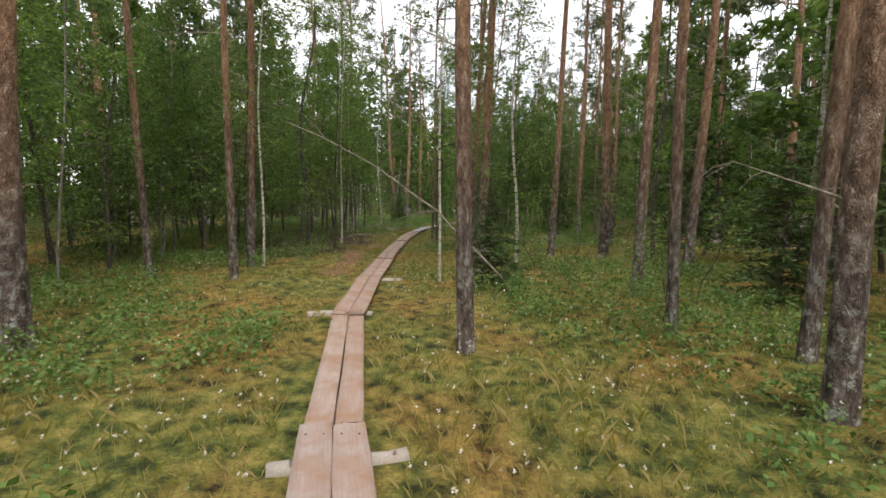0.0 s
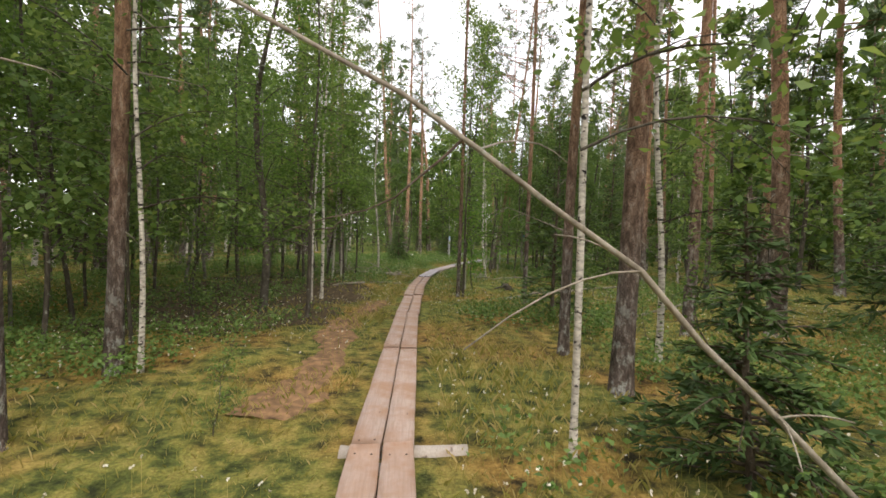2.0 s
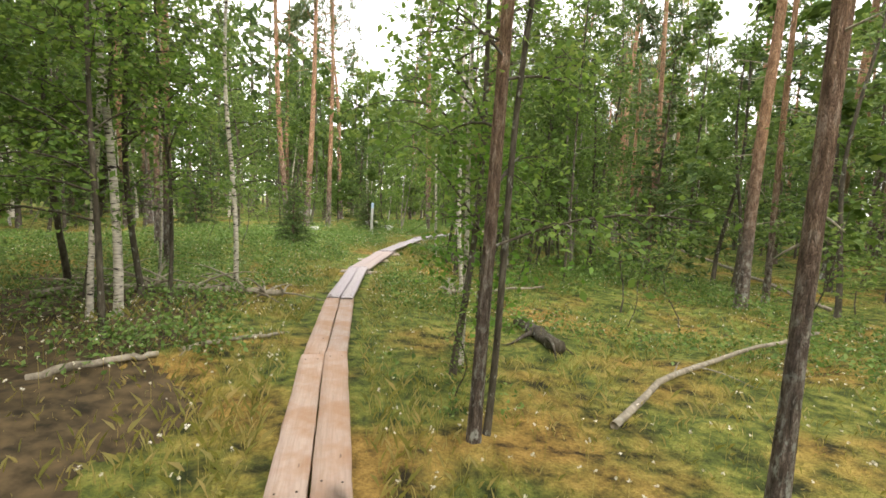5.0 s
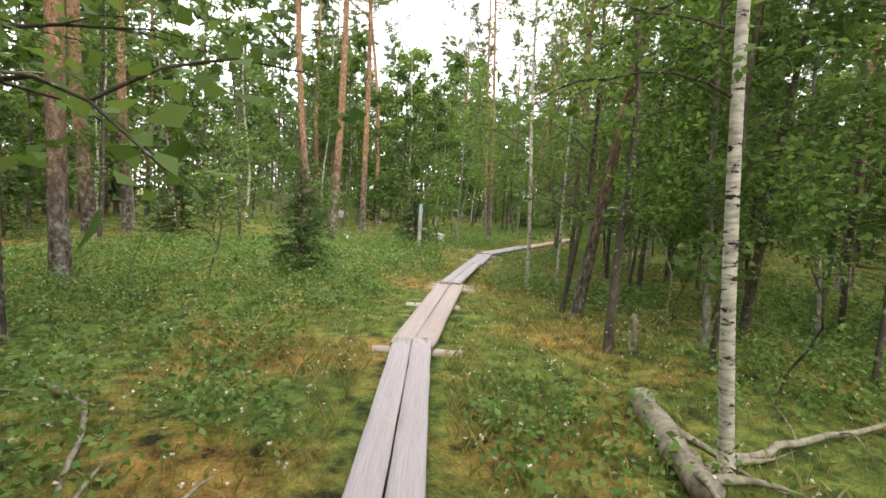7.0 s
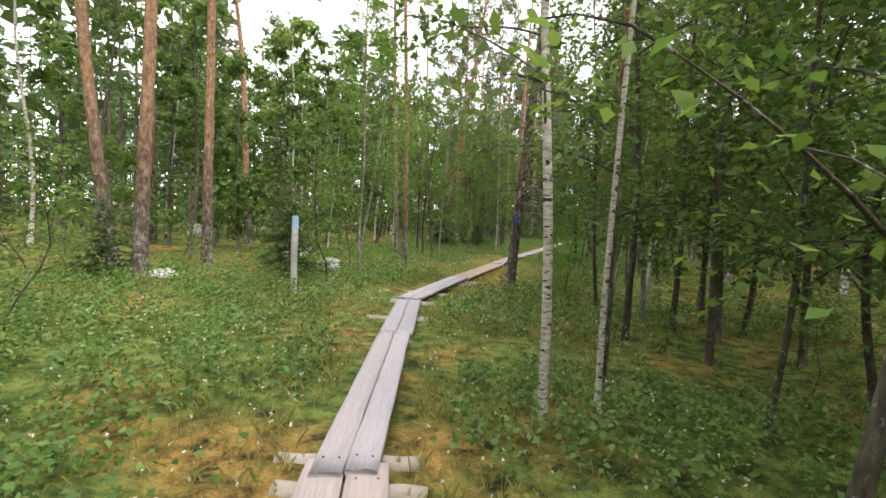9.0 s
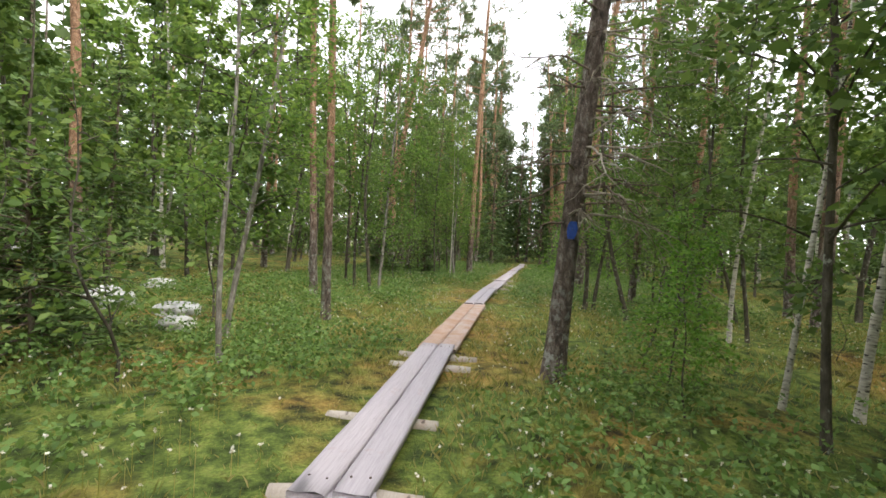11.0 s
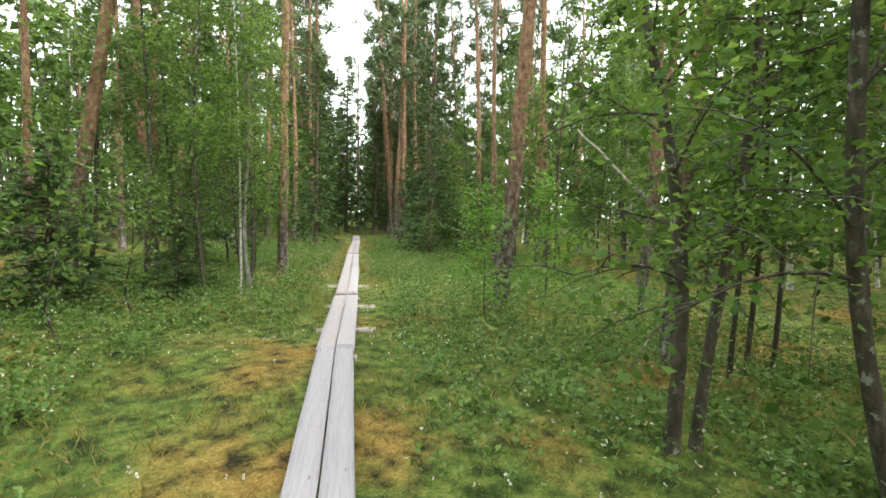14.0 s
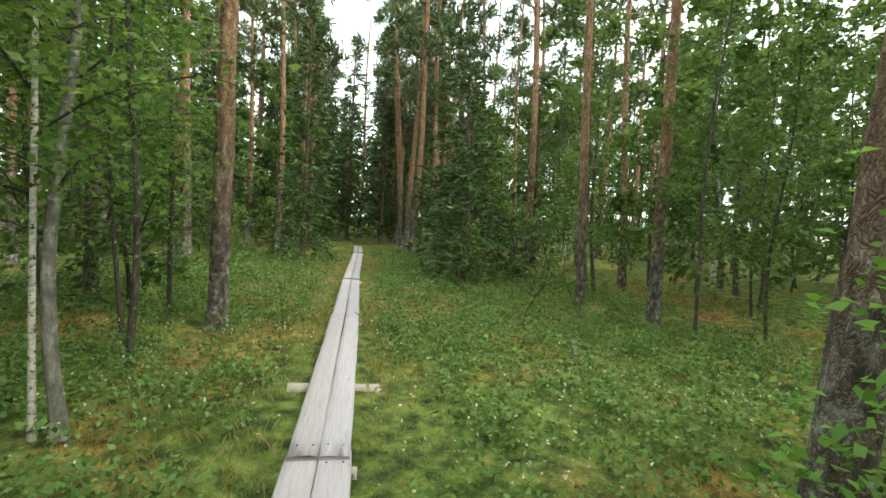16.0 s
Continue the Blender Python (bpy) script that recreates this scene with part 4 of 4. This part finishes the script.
def dead_limbs(owner_x, owner_y):
    """Bare crooked limbs of the pine beside the boardwalk, and its painted mark."""
    r = np.random.default_rng(77)
    z0 = float(ground_z(owner_x, owner_y))
    thing = tagged(new("pine_tree"), "old pine with crooked dead limbs and blue trail mark", "tree")
    thing.location = (owner_x, owner_y, z0)
    h, rad = 15.0, 0.112
    p = stem_points(h, r, 0.05, 36)
    p[:, 0] += p[:, 2] * 0.052
    p[:, 1] -= p[:, 2] * 0.035
    child("trunk", trunk_mesh("trunk", p, h, rad, OLD_PINE_BARK, r, 18, 0.35, 0.05), thing)
    for k in range(52):
        z = r.uniform(1.7, 5.2)
        az = r.uniform(-2.3, -0.1) if k % 4 else r.uniform(2.4, 4.4)
        ln = r.uniform(0.4, 1.35)
        pts = bent(stem_at(p, z), az, r.uniform(-0.2, 0.35), ln, r.uniform(0.05, 0.4), 8)
        pts[1:] += np.cumsum(r.normal(0, 0.03, (7, 3)), 0)
        s = Soup()
        s.tube(pts, np.linspace(0.015, 0.004, 8), 6)
        for q in range(5):
            tw = bent(pts[r.integers(2, 8)], az + r.uniform(-1.4, 1.4), r.uniform(-0.9, 0.3), ln * r.uniform(0.2, 0.5), 0.4, 6)
            tw[1:] += r.normal(0, 0.02, (5, 3))
            s.tube(tw, np.linspace(0.007, 0.002, 6), 4)
        child("dead_branch", s.mesh("dead_branch", DEAD_WOOD if k % 2 else SPRUCE_BARK, True), thing)
    nd = Soup()
    tips = np.stack([r.normal(0, 1.1, 300) + 0.4, r.normal(0, 1.1, 300) - 0.3, r.uniform(7, 15, 300)], 1)
    nd.leaves(np.repeat(tips, 10, 0), 0.17, r, 0.16, 1.0, r.standard_normal((3000, 3)) + [0, 0, 0.5])
    child("crown", nd.mesh("crown", PINE_NEEDLE), thing)
    # a patch of paint that follows the trunk
    toward = math.atan2(-0.8, -0.55)
    a = np.linspace(toward - 0.42, toward + 0.42, 9)
    zz = np.linspace(1.5, 1.68, 6)
    v = []
    for q in zz:
        c = stem_at(p, q)
        edge = 1 - 0.35 * abs((q - 1.59) / 0.09) ** 2
        for b in a:
            bb = toward + (b - toward) * edge
            bb += r.normal(0, 0.04)
            v.append((c[0] + math.cos(bb) * (rad * 0.99 + 0.012), c[1] + math.sin(bb) * (rad * 0.99 + 0.012), q))
    f = [(i * 9 + j, i * 9 + j + 1, (i + 1) * 9 + j + 1, (i + 1) * 9 + j) for i in range(5) for j in range(8)]
    me = mesh_of("paint_mark", v, f, BLUE, True)
    child("paint_mark", me, thing, "blue painted trail mark")
    PLANTED.append((owner_x, owner_y))


dead_limbs(4.72, 34.78)


# ---- bare earth beside the boards ----
def peat_strip():
    ys = np.arange(9.3, 16.2, 0.12)
    us = np.linspace(-1, 1, 9)
    r = np.random.default_rng(3)
    v = []
    for y in ys:
        half = 0.26 + 0.08 * math.sin(y * 2.1) + 0.06 * math.sin(y * 5.3) + r.normal(0, 0.025)
        cx = -2.35 + 0.12 * math.sin(y * 1.3)
        for u in us:
            x = cx + u * half
            v.append((x, y, float(ground_z(x, y)) + 0.03 * (1 - abs(u) ** 3) - 0.008 + r.normal(0, 0.008)))
    n = len(us)
    f = [(i * n + j, i * n + j + 1, (i + 1) * n + j + 1, (i + 1) * n + j) for i in range(len(ys) - 1) for j in range(n - 1)]
    tagged(new("peat_strip", mesh_of("peat_strip", v, f, PEAT, True)), "worn strip of bare reddish peat", "bare earth", "", "structure")


peat_strip()


# ---- leaf litter under the thicket, with the trees' shade in its dark colour ----
def shaded_litter_patch():
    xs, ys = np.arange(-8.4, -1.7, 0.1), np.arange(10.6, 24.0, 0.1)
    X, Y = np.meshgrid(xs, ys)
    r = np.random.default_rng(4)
    Z = ground_z(X, Y) + 0.012 + np.clip(in_shaded_litter(X, Y), -1, 0.3) * 0.05 + r.normal(0, 0.006, X.shape)
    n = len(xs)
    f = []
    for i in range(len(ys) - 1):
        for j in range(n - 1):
            if in_shaded_litter(xs[j] + 0.05, ys[i] + 0.05) > -0.12:
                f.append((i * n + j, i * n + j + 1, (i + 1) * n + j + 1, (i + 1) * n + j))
    me = mesh_of("leaf_litter", np.stack([X, Y, Z], -1).reshape(-1, 3), f, SHADED_LITTER, True)
    tagged(new("leaf_litter", me), "brown leaf litter with painted shade under the birch thicket", "leaf litter", "", "structure")


shaded_litter_patch()


# ---- boardwalk ----
def plank_mesh(length, width, thick, seed, mat):
    r = np.random.default_rng(seed)
    n = 14
    ys = np.linspace(-length / 2, length / 2, n)
    ch = 0.008
    prof = [(-0.5, -1), (0.5, -1), (0.5, -0.2), (0.47, 0), (0.2, 0.02), (-0.2, 0.02), (-0.47, 0), (-0.5, -0.2)]
    v = []
    warp = r.uniform(-0.006, 0.006)
    for k, y in enumerate(ys):
        wob = 1 + r.normal(0, 0.018)
        end = 0.96 if k in (0, n - 1) else 1.0
        for a, b in prof:
            v.append((a * width * wob * end + r.normal(0, 0.0015), y + r.normal(0, 0.008 if k in (0, n - 1) else 0.001), b * thick + warp * math.cos(3 * y / length) + r.normal(0, 0.001)))
    m = len(prof)
    f = [(i * m + j, i * m + (j + 1) % m, (i + 1) * m + (j + 1) % m, (i + 1) * m + j) for i in range(n - 1) for j in range(m)]
    for base, flip in ((0, 1), ((n - 1) * m, 0)):
        for q in ((0, 1, 2, 7), (7, 2, 3, 6), (3, 4, 5, 6)):
            f.append(tuple(base + k for k in (q if flip else q[::-1])))
    return mesh_of("plank", v, f, mat)


walkway = tagged(new("boardwalk"), "narrow boardwalk of two weathered planks on cross logs", "boardwalk", "", "structure")
nail_s = Soup()
nail_s.tube([(0, 0, -0.01), (0, 0, 0.003), (0, 0, 0.004)], [0.007, 0.007, 0.004], 8)
NAIL = nail_s.mesh("nail", IRON)
TOP = 0.085


def section(y0, y1, width, lift=0.0, seed=1, dark=0):
    """Two planks side by side from y0 to y1 along the line, with nails, on cross logs."""
    xa, xb = float(line_x(y0)), float(line_x(y1))
    za, zb = float(lie(xa, y0)) + TOP + lift, float(lie(xb, y1)) + TOP + lift
    ln = math.hypot(xb - xa, y1 - y0)
    head = math.atan2(-(xb - xa), y1 - y0)
    tilt = math.atan2(zb - za, ln)
    r = random.Random(seed)
    w = width / 2 - 0.002
    for sgn in (-1, 1):
        me = plank_mesh(ln + r.uniform(-0.04, 0.05), w * r.uniform(0.975, 1.0), 0.048, seed * 2 + sgn, MUDDY_PLANK if y0 < 20 or 35.5 < y0 < 37 else PLANK)
        ob = child("plank", me, walkway)
        off = sgn * (w / 2 + 0.003)
        ob.matrix_basis = (Matrix.Translation(((xa + xb) / 2, (y0 + y1) / 2, (za + zb) / 2 + r.uniform(-0.006, 0.006)))
                           @ pose(0, 0, 0, math.degrees(tilt), r.uniform(-1.2, 1.2), math.degrees(head) + r.uniform(-0.25, 0.25)) @ Matrix.Translation((off, r.uniform(-0.05, 0.05), 0)))
        for e in (-1, 1):
            for q in (-0.25, 0.25):
                nl = child("nail", NAIL, ob)
                nl.location = (q * w, e * (ln / 2 - 0.14 - 0.03 * r.random()), 0.001)


def cross_log(x, y, length, rad, seed, head=None, drop=0.0):
    r = np.random.default_rng(seed)
    if head is None:
        head = math.atan2(-(float(line_x(y + 0.4)) - float(line_x(y - 0.4))), 0.8)
    s = Soup()
    u = np.linspace(-0.5, 0.5, 8)
    s.tube(np.stack([u * length, r.normal(0, 0.006, 8), r.normal(0, 0.004, 8)], 1), rad * (1 + r.normal(0, 0.03, 8)), 14, 0.02, r)
    ob = tagged(new("support_log", s.mesh("support_log", LOG, True)), "pale peeled log lying crosswise under the planks", "log", "logs under the boardwalk")
    ob.matrix_world = Matrix.Translation((x, y, float(lie(x, y)) + TOP - 0.056 - rad - drop)) @ pose(0, 0, 0, 0, 0, math.degrees(head))


SEAMS = (-2.5, 0.6, 2.75, 5.7, 8.6, 11.3, 13.9, 16.4, 18.6, 21.3, 24.5, 28.1, 31.0, 33.35, 36.0, 39.4, 42.2, 44.8, 48.0, 51.4, 54.5, 57.8, 61)
WIDTHS = (0.4, 0.42, 0.38, 0.42, 0.42, 0.4, 0.42, 0.44, 0.42, 0.4, 0.48, 0.38, 0.42, 0.4, 0.48, 0.4, 0.43, 0.42, 0.42, 0.4, 0.4, 0.4)
for k, (a, b) in enumerate(zip(SEAMS, SEAMS[1:])):
    section(a - 0.06, b + 0.06, WIDTHS[k], 0.022 if k % 2 else 0.0, 300 + k)
    cross_log(float(line_x(b)), b - 0.1, 0.36, 0.055, 400 + k)
LOGS_Y = (2.55, 6.1, 8.75, 24.5, 26.6, 28.0, 28.32, 32.2, 33.4, 34.3, 35.5, 35.85, 43.0, 44.2, 45.9)
for k, y in enumerate(LOGS_Y):
    shift = (0.04, -0.16, 0.14, 0.06, 0.0, 0.05, -0.03, -0.08, 0.06, -0.08, 0.02, 0.04, 0.12, 0.12, 0.0)[k]
    cross_log(float(line_x(y)) + shift, y, 0.8 + 0.04 * (k % 4), 0.058 + 0.006 * (k % 3), 600 + k)
